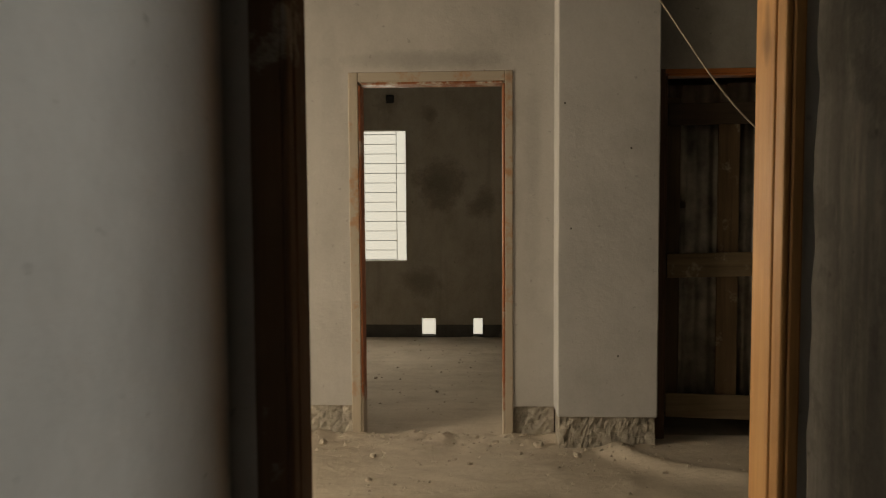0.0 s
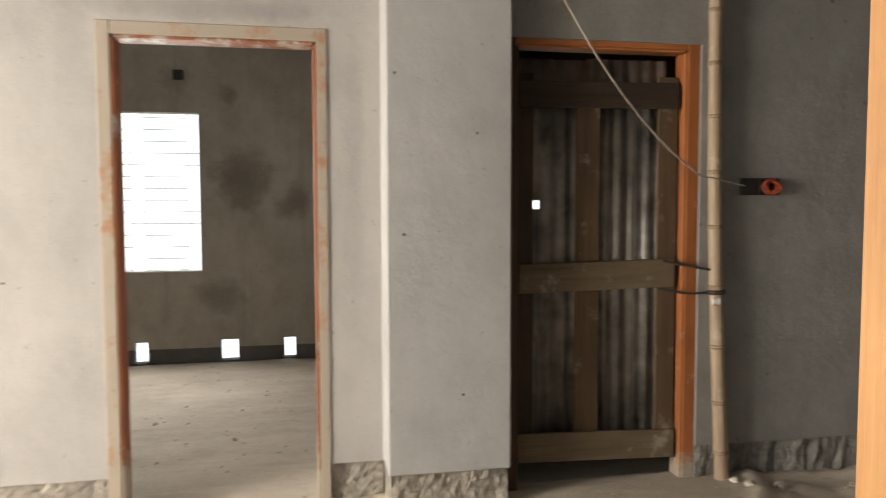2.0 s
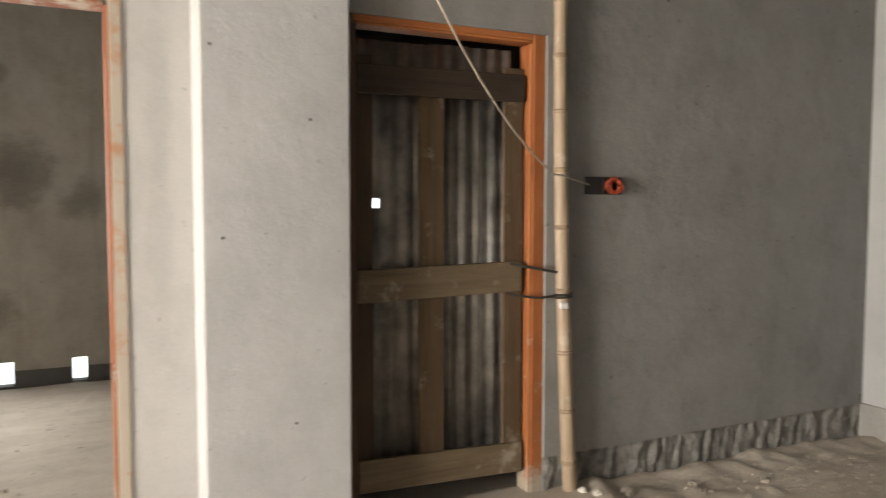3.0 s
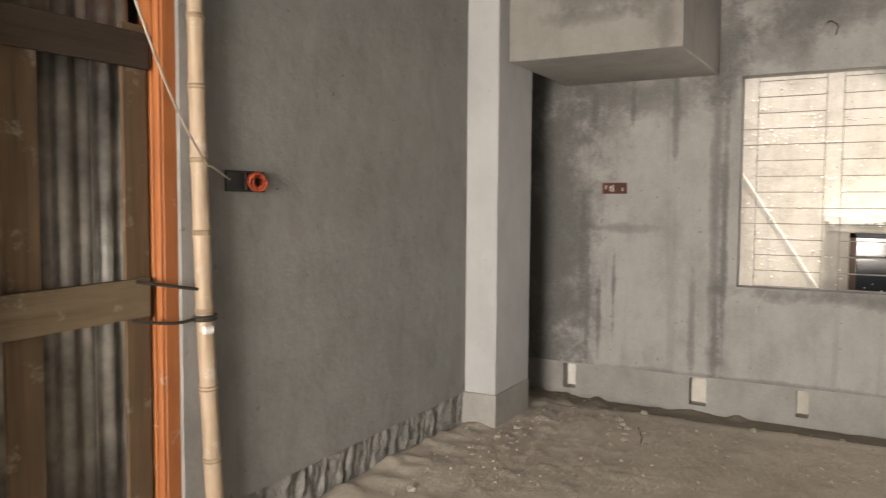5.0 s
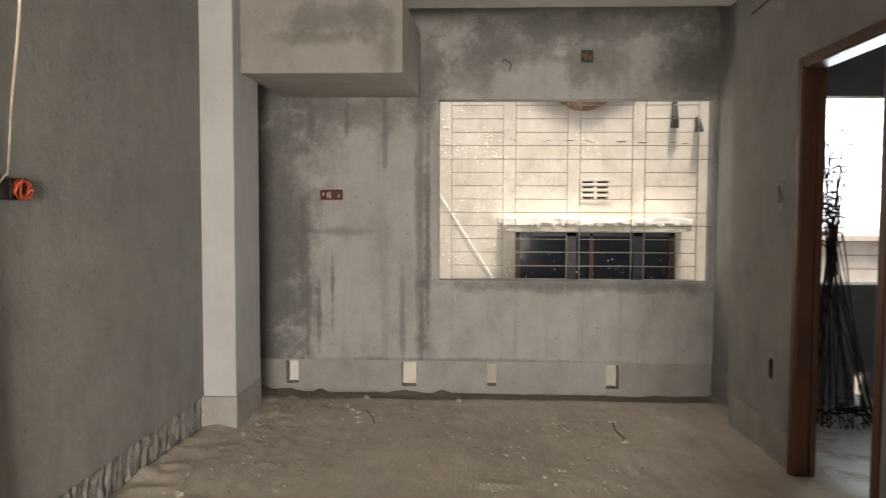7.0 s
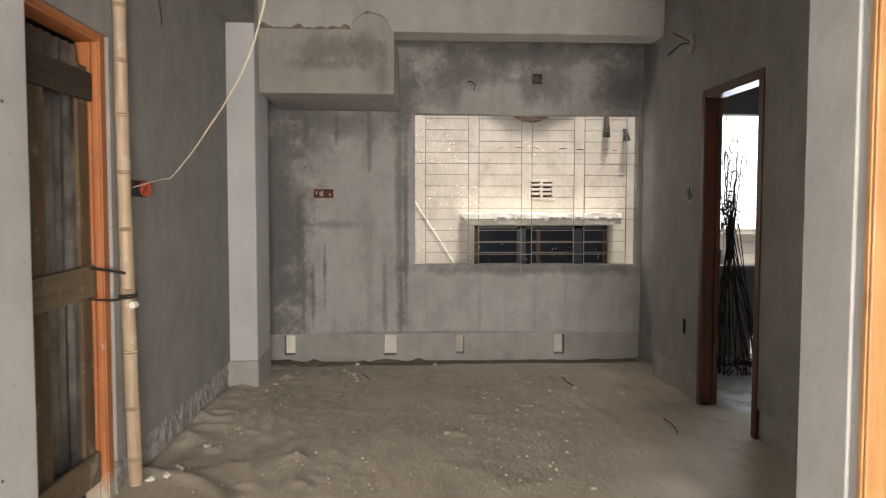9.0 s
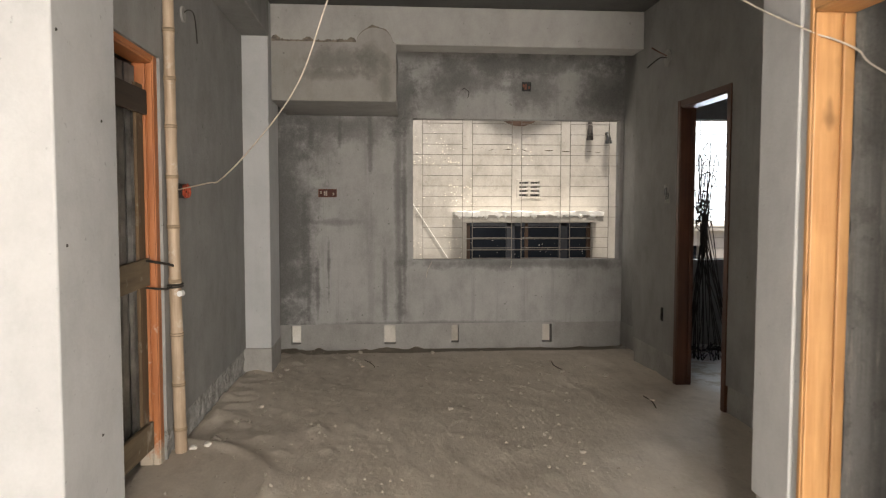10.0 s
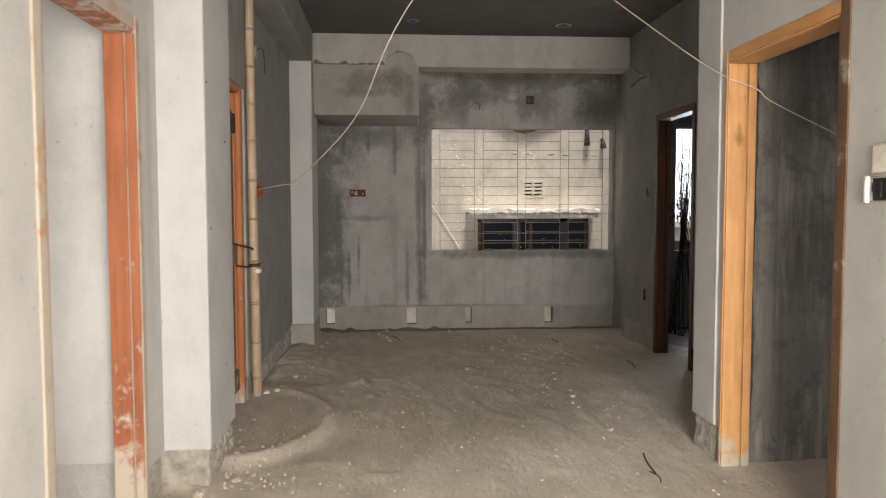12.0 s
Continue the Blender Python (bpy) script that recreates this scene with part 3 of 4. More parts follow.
wall("wall_bedroom_north", "x", 8.16, 8.29, -2.7, 1.03, M_BED, "brown stained cement wall with a window", [WIN_B, *HOLES_B], foot="dark")
wall("wall_bedroom_east", "y", 0.9, 1.03, 5.275, 8.16, M_HALL, "pale cement plastered wall of the inner room")
wall("wall_bedroom_west", "y", -2.8, -2.7, 5.275, 8.29, M_BED, "cement plastered wall of the inner room", base=False)
wall("wall_store_north", "x", 6.6, 6.7, 1.03, 4.0, M_BED, "cement wall of a dark store", [(2.24, 2.6, 1.2, 1.6)], base=False)
wall("wall_store_east", "y", 3.9, 4.0, 5.15, 6.6, M_BED, "cement wall of a dark store", base=False)
wall("wall_side_east", "y", 6.06, 6.2, -2.6, 1.285, M_LIVING, "cement wall with a barred window", [WIN_S, (0.205, 0.31, -0.06, 0.14)])
wall("wall_side_south", "x", -2.6, -2.5, 1.508, 6.06, M_LIVING, "cement wall of the side room", base=False)

# ---- beams ----
structure("beam_east", block(5.01, 5.3, 1.59, 4.812, 2.757, H, 0.008), M_BEAM, "pale cement ceiling beam")
structure("beam_north", block(1.61, 4.86, 4.803, 5.025, 2.775, H, 0.008), M_LIVING, "grey cement ceiling beam along the wall")
duct = block(5.014, 6.06, 3.76, 4.81, 2.274, 2.77, 0.008)
for v in duct.verts:
    if v.co.x > 5.6 and v.co.y < 4:
        v.co.y -= 0.04
structure("duct_box", duct, M_BEAM, "cement plastered box hung below the beam")


def coat_top(y):
    z = 2.77 + 0.008 * noise.noise(Vector((y * 9, 0, 4)))
    if abs(y - 3.94) < 0.15:
        z += 0.125 * math.sqrt(max(0, 1 - ((y - 3.94) / 0.15) ** 2))
    return z


def strip(y0, y1, n, low, high, x0, x1):
    """A thin slab on the beam face between two edge curves."""
    bm = bmesh.new()
    ys = [y0 + (y1 - y0) * i / n for i in range(n + 1)]
    v = [[bm.verts.new((x, y, f(y))) for y in ys] for x in (x0, x1) for f in (low, high)]
    for i in range(n):
        for a, b in ((v[0], v[1]), (v[2], v[3]), (v[0], v[2]), (v[1], v[3])):
            bm.faces.new((a[i], a[i + 1], b[i + 1], b[i]))
    for k in (0, n):
        bm.faces.new((v[0][k], v[1][k], v[3][k], v[2][k]))
    return bm


def seam_top(y):
    h = 0.012 + 0.055 * max(0, noise.noise(Vector((y * 11, 2, 0)))) + 0.02 * abs(noise.noise(Vector((y * 40, 5, 0))))
    return coat_top(y) + h * (1 if y > 4.1 else 0.55)


structure("duct_coat", strip(4.808, 3.756, 80, lambda y: 2.276, coat_top, 5.006, 5.0145), M_COAT, "stained later plaster coat on the hung box")
# ragged mortar stain; over the hump the strip draws a shadow line
structure("stain_shadow_seam", strip(4.805, 3.775, 120, lambda y: coat_top(y) + 0.001, seam_top, 5.0075, 5.012), M_SEAM, "dark ragged mortar stain on the beam with a painted shadow arc")


# ---- door frames ----
def door_frame(name, y0, y1, outer, inner, top, inner_top, mats, label, first=None):
    """A rebated wooden frame in a wall along x: two jambs with grooves and stops, and a head."""
    root = thing(name, (outer[0], y0, 0), label, "door frame")
    root["kind"] = "structure"
    d = y1 - y0
    for a, b, s in ((outer[0], inner[0], 1), (outer[1], inner[1], -1)):
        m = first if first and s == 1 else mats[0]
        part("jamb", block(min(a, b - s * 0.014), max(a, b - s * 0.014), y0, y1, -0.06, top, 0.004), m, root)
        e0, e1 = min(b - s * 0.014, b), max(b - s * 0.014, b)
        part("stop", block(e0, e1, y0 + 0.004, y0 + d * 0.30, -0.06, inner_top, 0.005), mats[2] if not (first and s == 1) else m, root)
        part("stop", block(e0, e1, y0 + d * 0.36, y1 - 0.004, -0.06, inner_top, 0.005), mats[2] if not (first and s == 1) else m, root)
    part("head", block(inner[0] - 0.014, inner[1] + 0.014, y0 + 0.002, y1 - 0.002, inner_top + 0.014, top, 0.004), mats[1], root)
    part("head_stop", block(inner[0], inner[1], y0 + 0.004, y1 - 0.004, inner_top, inner_top + 0.014, 0.005), mats[3], root)
    return root


door_frame("door_frame", 5.122, 5.26, (-0.156, 0.81), (-0.085, 0.75), 2.172, 2.1, (M_SMEAR, M_SMEAR_H, M_PRIMER, M_PRIMER_H), "red-primed wooden door frame smeared with cement")
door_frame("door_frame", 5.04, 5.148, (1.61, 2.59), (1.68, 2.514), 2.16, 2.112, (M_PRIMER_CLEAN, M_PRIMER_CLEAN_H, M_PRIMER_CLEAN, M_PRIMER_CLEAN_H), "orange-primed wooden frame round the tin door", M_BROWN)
door_frame("door_frame", 2.165, 2.324, (0.175, 1.215), (0.25, 1.178), 2.15, 2.085, (M_ORANGE, M_ORANGE_H, M_ORANGE, M_ORANGE_H), "fresh orange wooden door frame in a cement wall", M_SHADEDWOOD)
door_frame("door_frame", 1.47, 1.598, (3.325, 4.215), (3.394, 4.15), 2.195, 2.135, (M_DARKRED, M_DARKRED_H, M_DARKRED, M_DARKRED_H), "dark red-brown wooden door frame")


# ---- window grilles ----
def grille(name, at, along, u0, u1, z0, z1, label):
    """Window bars: paired uprights and rungs, four rungs running right across."""
    root = thing(name, at, label, "window grille", "window grilles")
    n = max(1, round((u1 - u0 - 0.1) / 0.515))
    pitch = (u1 - u0 - 0.1) / n
    rows = 14
    dz = (z1 - z0 - 0.05) / (rows - 1)

    def bar(a, b, w=0.006):
        p, q = (Vector((0, a[0], a[1])), Vector((0, b[0], b[1]))) if along == "y" else (Vector((a[0], 0, a[1])), Vector((b[0], 0, b[1])))
        d = q - p
        ln = d.length
        key = (round(ln, 3), abs(d.z) > 0.1)
        if key not in meshes:
            bm = bmesh.new()
            if abs(d.z) > 0.1:
                add_box(bm, -w / 2, w / 2, -w / 2, w / 2, 0, ln)
            elif along == "y":
                add_box(bm, -w / 2, w / 2, 0, ln, -w / 2, w / 2)
            else:
                add_box(bm, 0, ln, -w / 2, w / 2, -w / 2, w / 2)
            me = to_mesh("bar", bm)
            me.materials.append(M_STEEL)
            meshes[key] = me
        ob = new("bar", meshes[key])
        ob.parent = root
        ob.location = p

    meshes = {}
    for i in range(n):
        a = u0 + 0.1 + i * pitch
        b = a + pitch - 0.1
        for u in (a, b):
            bar((u, 0), (u, z1 - z0))
        for r in range(rows):
            if r not in (4, 5, 9, 10):
                bar((a, 0.012 + r * dz), (b, 0.012 + r * dz))
    for r in (4, 5, 9, 10):
        bar((u0, 0.012 + r * dz), (u1, 0.012 + r * dz))
    return root


grille("window_grille", (6.12, 0, 0.837), "y", 1.446, 3.572, 0.837, 2.257, "thin dark steel bars across the wide window")
grille("window_grille", (0, 8.22, 0.834), "x", -1.55, -0.122, 0.834, 2.144, "thin dark steel bars across the bedroom window")
grille("window_grille", (6.12, 0, 0.825), "y", -1.2, 0.68, 0.825, 2.276, "thin dark steel bars across the side window")


# ---- tin door ----
tin = thing("tin_door", (2.1, 5.07, 0.155), "makeshift closed door of rusty corrugated tin and planks", "door")


def tin_sheet(x0, x1, z0, z1, y, hole=None):
    bm = bmesh.new()
    nx = int((x1 - x0) / 0.006)
    zs = sorted({z0, z1, *([hole[2], hole[3]] if hole else [])})
    grid = [[bm.verts.new((x0 + (x1 - x0) * i / nx, y + 0.009 * math.sin(2 * math.pi * (x0 + (x1 - x0) * i / nx) / 0.072), z)) for i in range(nx + 1)] for z in zs]
    for k in range(len(zs) - 1):
        for i in range(nx):
            mx = x0 + (x1 - x0) * (i + 0.5) / nx
            if hole and hole[0] < mx < hole[1] and hole[2] <= zs[k] < hole[3]:
                continue
            bm.faces.new((grid[k][i], grid[k][i + 1], grid[k + 1][i + 1], grid[k + 1][i]))
    r = bmesh.ops.extrude_face_region(bm, geom=bm.faces[:])
    bmesh.ops.translate(bm, verts=[v for v in r["geom"] if isinstance(v, bmesh.types.BMVert)], vec=(0, 0.0015, 0))
    return bm


part("corrugated_sheet", tin_sheet(1.69, 2.05, 0.16, 2.07, 5.115, (1.772, 1.806, 1.365, 1.405)), M_TIN, tin, "dull corrugated tin", True)
part("corrugated_sheet", tin_sheet(2.04, 2.3, 0.16, 2.08, 5.119), M_TIN, tin, "dull corrugated tin", True)
part("corrugated_sheet", tin_sheet(2.29, 2.45, 0.16, 2.08, 5.113), M_TIN_BRIGHT, tin, "shiny corrugated tin", True)
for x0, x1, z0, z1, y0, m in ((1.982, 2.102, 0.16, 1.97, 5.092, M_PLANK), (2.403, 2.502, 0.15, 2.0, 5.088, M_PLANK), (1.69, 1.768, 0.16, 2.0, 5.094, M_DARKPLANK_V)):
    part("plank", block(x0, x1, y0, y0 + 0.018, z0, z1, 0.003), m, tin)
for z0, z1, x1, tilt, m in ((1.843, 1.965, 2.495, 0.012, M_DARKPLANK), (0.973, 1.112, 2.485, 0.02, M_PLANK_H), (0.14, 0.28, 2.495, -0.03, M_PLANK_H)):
    bm = block(1.69, x1, 5.064, 5.087, z0, z1, 0.003)
    for v in bm.verts:
        v.co.z += tilt * (v.co.x - 2.1)
    part("ledge", bm, m, tin)

# ---- bamboo pole ----
FOOT, LENGTH = Vector((2.718, 4.988, 0.0)), 2.775
pole = thing("bamboo_pole", FOOT, "dry pale bamboo pole propped against the beam", "pole")


def pole_point(t):
    z = LENGTH * t
    return FOOT + Vector((-0.0715 * z + 0.0151 * z * z, 0, z))


nodes_at = [0.06, 0.15, 0.25, 0.355, 0.46, 0.555, 0.65, 0.74, 0.83, 0.92]


def culm_radius(i):
    t = i / 120
    return 0.034 - 0.006 * t + 0.004 * max(0, 1 - min(abs(t - k) for k in nodes_at) / 0.009) + 0.001 * noise.noise(Vector((t * 30, 0, 0)))


part("culm", tube([pole_point(i / 120) for i in range(121)], culm_radius, 14), M_BAMBOO, pole, "", True)
for k in nodes_at:
    part("node", tube([pole_point(k - 0.0035), pole_point(k), pole_point(k + 0.0035)], 0.0375 - 0.006 * k, 14), M_NODE, pole, "", True)


def loop_round(t, r=0.039, turns=2):
    c = pole_point(t)
    return [c + Vector((r * math.cos(a), r * math.sin(a), 0.012 * (a / 6.28 - turns / 2))) for a in (2 * math.pi * turns * i / 32 for i in range(33))]


tie = thing("wire_tie", pole_point(0.345), "dark wire holding the tin door to the bamboo pole", "wire", "wire ties")
part("wire", tube(loop_round(0.345) + sag([pole_point(0.345) + Vector((-0.04, 0.01, 0)), (2.52, 5.0, 0.955), (2.4, 5.058, 0.975)], 6), 0.006, 6), M_DARKWIRE, tie)
part("insulator", tube([pole_point(0.335) + Vector((-0.035, -0.03, -0.012)), pole_point(0.335) + Vector((-0.005, -0.038, -0.012))], 0.016, 12), M_WHITE, tie, "white porcelain knob")
tie = thing("wire_tie", pole_point(0.39), "dark wire stretched from the ledge to the pole", "wire", "wire ties")
part("wire", tube(sag([pole_point(0.385) + Vector((-0.03, 0, 0)), (2.54, 5.0, 1.085), (2.42, 5.058, 1.11)], 6), 0.007, 6), M_DARKWIRE, tie)

# ---- hanging wires ----
w = thing("hanging_wire", (0.48, 3.28, H), "thin pale electric wire slung from the ceiling to a socket", "wire", "hanging wires")
part("strand", tube(sag([(0.48, 3.28, H), (1.289, 3.953, 2.361), (1.716, 4.213, 1.903), (2.069, 4.466, 1.66), (2.381, 4.681, 1.517), (2.498, 4.767, 1.504), (2.825, 5.016, 1.474)]), 0.0036, 6), M_WIRE, w)
w = thing("hanging_wire", (2.7, 2.85, H), "thin pale electric wire slung from the ceiling through a doorway", "wire", "hanging wires")
part("strand", tube(sag(WIRE2), 0.0036, 6), M_WIRE, w)


# ---- electric boxes and marks ----
def recess_box(name, c, normal, wd, ht, mats, label, category="electric box", lugs=True):
    """A flush back box: rim, dark inside and two terminals. normal: 'x-', 'y-' or 'y+'."""
    root = thing(name, c, label, category, "electric boxes")
    s = -1 if normal[1] == "-" else 1

    def slab(u0, u1, z0, z1, d0, d1):
        d0, d1 = sorted((s * d0, s * d1))
        if normal[0] == "x":
            return block(c[0] + d0, c[0] + d1, c[1] + u0, c[1] + u1, c[2] + z0, c[2] + z1, 0.002, 1)
        return block(c[0] + u0, c[0] + u1, c[1] + d0, c[1] + d1, c[2] + z0, c[2] + z1, 0.002, 1)

    h, v = wd / 2, ht / 2
    part("back", slab(-h, h, -v, v, -0.03, 0.003), mats[1], root)
    for u0, u1, z0, z1 in ((-h - 0.006, -h, -v, v), (h, h + 0.006, -v, v), (-h - 0.006, h + 0.006, v, v + 0.006), (-h - 0.006, h + 0.006, -v - 0.006, -v)):
        part("rim", slab(u0, u1, z0, z1, -0.03, 0.008), mats[0], root)
    if lugs:
        for k, z0, z1 in ((-0.7, -0.6, 0.1), (0.12, -0.7, 0.7), (0.33, -0.7, 0.5), (0.75, -0.2, 0.6)):
            part("terminal", slab(k * h - 0.007, k * h + 0.009, v * z0, v * z1, 0.003, 0.01), mats[2], root)
    return root


sock = thing("socket_box", (2.80, 5.025, 1.47), "open black switch box with a coil of orange-red wire", "switch box", "electric boxes")
part("back_box", block(2.806, 3.005, 5.016, 5.04, 1.433, 1.507, 0.003), M_BLACK, sock, "black open box")
part("divider", block(2.9, 2.906, 5.004, 5.016, 1.436, 1.504, 0.002, 1), M_BLACK, sock)
for u0, u1, z0, z1 in ((2.802, 2.808, 1.432, 1.508), (3.003, 3.009, 1.432, 1.508), (2.802, 3.009, 1.506, 1.512), (2.802, 3.009, 1.429, 1.435)):
    part("rim", block(u0, u1, 5.006, 5.024, z0, z1, 0.002, 1), M_BLACK, sock)
coil_rng = random.Random(31)
for k in range(7):
    c = Vector((2.955 + coil_rng.uniform(-0.012, 0.012), 5.0 + coil_rng.uniform(-0.012, 0.008), 1.471 + coil_rng.uniform(-0.006, 0.006)))
    r0, lean, a0 = coil_rng.uniform(0.022, 0.036), coil_rng.uniform(-0.5, 0.5), coil_rng.uniform(0, 6.28)
    loop = [c + Vector((1.15 * r0 * math.cos(a0 + 0.3 * i), lean * r0 * math.sin(a0 + 0.3 * i + k), r0 * math.sin(a0 + 0.3 * i))) for i in range(26)]
    part("wire_loop", tube(loop, 0.0042, 6), M_RED, sock, "orange-red insulated wire", True)
recess_box("switch_box", (6.06, 4.424, 1.51), "x-", 0.17, 0.07, (M_RUST, M_BROWNBOX, M_PALEBOX), "flush brown box with pale terminals")
recess_box("junction_box", (6.06, 2.427, 2.585), "x-", 0.08, 0.08, (M_BLACK, M_BLACK, M_RUST), "small dark junction box above the window")
recess_box("switch_box", (4.412, 1.59, 1.487), "y+", 0.09, 0.14, (M_PATCH, M_PATCH, M_BLACK), "cement-smeared grey switch box")
recess_box("switch_box", (-0.035, 2.317, 1.42), "y+", 0.11, 0.08, (M_PATCH, M_BLACK, M_BLACK), "dark switch hole with white plaster edges")
recess_box("junction_box", (-0.272, 8.16, 2.45), "y-", 0.07, 0.07, (M_BLACK, M_BLACK, M_BLACK), "small dark junction box on brown plaster", lugs=False)
recess_box("wall_slot", (4.473, 1.59, 0.5), "y+", 0.022, 0.1, (M_BLACK, M_BLACK, M_BLACK), "narrow dark slot cut in plaster", "wall slot", False)
w = thing("plaster_patch", (-0.02, 2.317, 1.53), "white plaster patch round a switch hole", "plaster")
part("lump", block(-0.09, 0.02, 2.315, 2.33, 1.475, 1.58, 0.012, 3), M_WHITEPL, w)
part("lump", block(0.03, 0.055, 2.315, 2.337, 1.37, 1.47, 0.01, 3), M_WHITEPL, w)


def wire_tail(at, pts, label, radius=0.004, disc=None, material=None):
    root = thing("wire_tail", at, label, "wire", "wire tails")
    part("strand", tube(sag([Vector(at) + Vector(p) for p in pts], 6), radius, 6), material or M_DARKWIRE, root)
    if disc:
        a, b = Vector(at), Vector(at) + Vector(disc[:3]) * 0.012
        part("ring", tube([a, b], disc[3], 20), M_COLBASE, root, "rough cement ring")
    return root


wire_tail((6.06, 3.078, 2.52), [(0, 0, 0.03), (-0.03, -0.02, 0.035), (-0.045, -0.06, 0.0), (-0.05, -0.05, -0.06)], "short dark wire tail sticking from the wall")
wire_tail((6.06, 3.38, 0.76), [(0, 0, 0.06), (-0.03, 0.02, 0.03), (-0.04, 0.05, -0.03), (-0.03, 0.06, -0.1)], "pale wire tail hanging below the window", 0.003, None, M_WIRE)
wire_tail((6.13, 2.57, 0.83), [(0, 0, 0), (-0.075, 0, -0.01), (-0.09, 0.01, -0.08)], "pale wire end hanging over the sill", 0.003, None, M_WIRE)
wire_tail((4.44, 1.59, 2.57), [(0, 0, 0), (0.05, 0.05, 0.01), (0.09, 0.1, -0.03), (0.06, 0.15, -0.07)], "loose wires in a rough cement ring", 0.005, (0, 1, 0, 0.07))
wire_tail((4.44, 1.59, 2.58), [(0, 0, 0), (0.06, 0.06, 0.05), (0.02, 0.13, 0.07)], "loose brown wires by the doorway", 0.005, None, M_RUST)
wire_tail((3.05, 5.025, 2.49), [(0, 0, 0), (0.02, -0.03, 0.03), (0.12, -0.04, 0.02), (0.22, -0.03, -0.12)], "wire loop hanging from a ceiling-height ring", 0.004, (0, -1, 0, 0.045))

for x, y, z in ((4.008, 5.025, 1.823), (1.126, 4.91, 1.257), (1.454, 4.91, 1.70), (1.39, 4.91, 0.54), (1.09, 4.91, 1.95), (-0.545, 5.13, 1.06), (-0.78, 5.13, 1.2)):
    n_ = thing("nail_hole", (x, y, z), "small dark nail hole in the plaster", "nail hole", "nail holes")
    part("pit", tube([(x - 0.006, y - 0.0015, z), (x + 0.002, y + 0.01, z)], 0.006, 7), M_DARKSTAIN, n_)
for x, y, r in ((4.466, 3.827, 0.055), (4.556, 2.391, 0.075)):
    c_ = thing("ceiling_box", (x, y, H), "round dark fan box in the ceiling", "ceiling box", "ceiling boxes")
    part("rim", tube([(x, y, H - 0.004), (x, y, H + 0.02)], r, 24), M_COLBASE, c_)
    part("cup", tube([(x, y, H - 0.006), (x, y, H + 0.02)], r * 0.75, 24), M_BLACK, c_)

# ---- rebar bundle in the side room ----
rng = random.Random(7)
bundle = thing("rebar_bundle", (5.35, 0.8, -0.05), "bundle of dark rusty reinforcing rods with hooked ends", "rebar")
for i in range(30):
    a = rng.uniform(0, 6.28)
    base = Vector((5.35 + 0.22 * math.cos(a), 0.78 + 0.22 * math.sin(a), -0.04))
    knot = Vector((5.42 + rng.uniform(-0.04, 0.04), 0.82 + rng.uniform(-0.04, 0.04), 1.1 + rng.uniform(-0.2, 0.2)))
    high = rng.uniform(1.6, 1.95) if i % 3 == 0 else rng.uniform(1.2, 1.5)
    tip = knot + Vector((rng.uniform(-0.04, 0.04), 0.02 + rng.uniform(-0.1, 0.07), high - knot.z))
    side = rng.choice((-1, 1)) * rng.uniform(0.03, 0.07)
    hook = [tip + Vector((0.3 * side, side, 0.02)), tip + Vector((0.3 * side, 1.3 * side, -0.03)), tip + Vector((0, 0.7 * side, -0.08))]
    toe = base + Vector((rng.uniform(-0.12, 0.12), rng.uniform(-0.12, 0.12), rng.uniform(0.05, 0.12)))
    part("rod", tube(sag([toe, base + Vector((0, 0, 0.01)), base.lerp(knot, 0.5) + Vector((rng.uniform(-0.03, 0.03), rng.uniform(-0.03, 0.03), 0)), knot, tip, *hook], 5), 0.0045, 5), M_REBAR, bundle)
for i in range(9):
    c = Vector((5.3 + rng.uniform(-0.25, 0.25), 0.72 + rng.uniform(-0.28, 0.3), -0.03 + 0.008 * i))
    r0, a0 = rng.uniform(0.06, 0.14), rng.uniform(0, 6.28)
    part("rod", tube([c + Vector((r0 * math.cos(a0 + 0.35 * k), r0 * math.sin(a0 + 0.35 * k), 0.006 * k * rng.uniform(0.6, 1.4))) for k in range(14)], 0.0055, 5), M_REBAR, bundle)

# ---- neighbouring building ----
FX = 7.15
nb = thing("neighbour_building", (FX, 2.3, -7.0), "cream rendered neighbouring house with peeling paint", "house")
NW = (1.42, 2.908, 0.25, 1.187)
VENT = (2.029, 2.322, 1.472, 1.691)
part("wall", wall_mesh("y", FX, FX + 0.25, 0.75, 11.0, -7.0, 4.6, [NW, VENT]), M_FACADE, nb)
part("roof", block(FX - 0.1, FX + 8, 0.7, 11.0, 4.6, 4.75, 0.02), M_FACADE, nb)
part("rear_wall", block(FX + 0.27, FX + 8, 0.75, 11.0, -7.0, 4.59, 0), M_FACADE, nb, "cream rendered rear of the house")


def sunshade(z0, z1, x0, rough):
    bm = bmesh.new()
    add_box(bm, x0, FX, 1.371, 3.07, z0, z1)
    for i in range(1, 50):
        bmesh.ops.bisect_plane(bm, geom=bm.verts[:] + bm.edges[:] + bm.faces[:], plane_co=(0, 1.376 + i * 0.034, 0), plane_no=(0, 1, 0))
    for v in bm.verts:
        k = noise.noise(Vector((v.co.x * 5, v.co.y * 9, v.co.z * 20)))
        v.co.z += rough * k + 0.6 * rough * noise.noise(Vector((v.co.x * 9, v.co.y * 31, 2)))
        v.co.x += 0.01 * noise.noise(v.co * 13)
    return bm


shade = part("sunshade", sunshade(1.207, 1.287, 6.85, 0.006), M_FACADE, nb, "concrete ledge with whitewash runs")
# white cap: whitewash, with the ledge's sunlit top put into its colour
part("whitewash", sunshade(1.278, 1.32, 6.838, 0.016), M_SHADE, shade, "ragged whitewash on the ledge, with its sunlit top painted in")


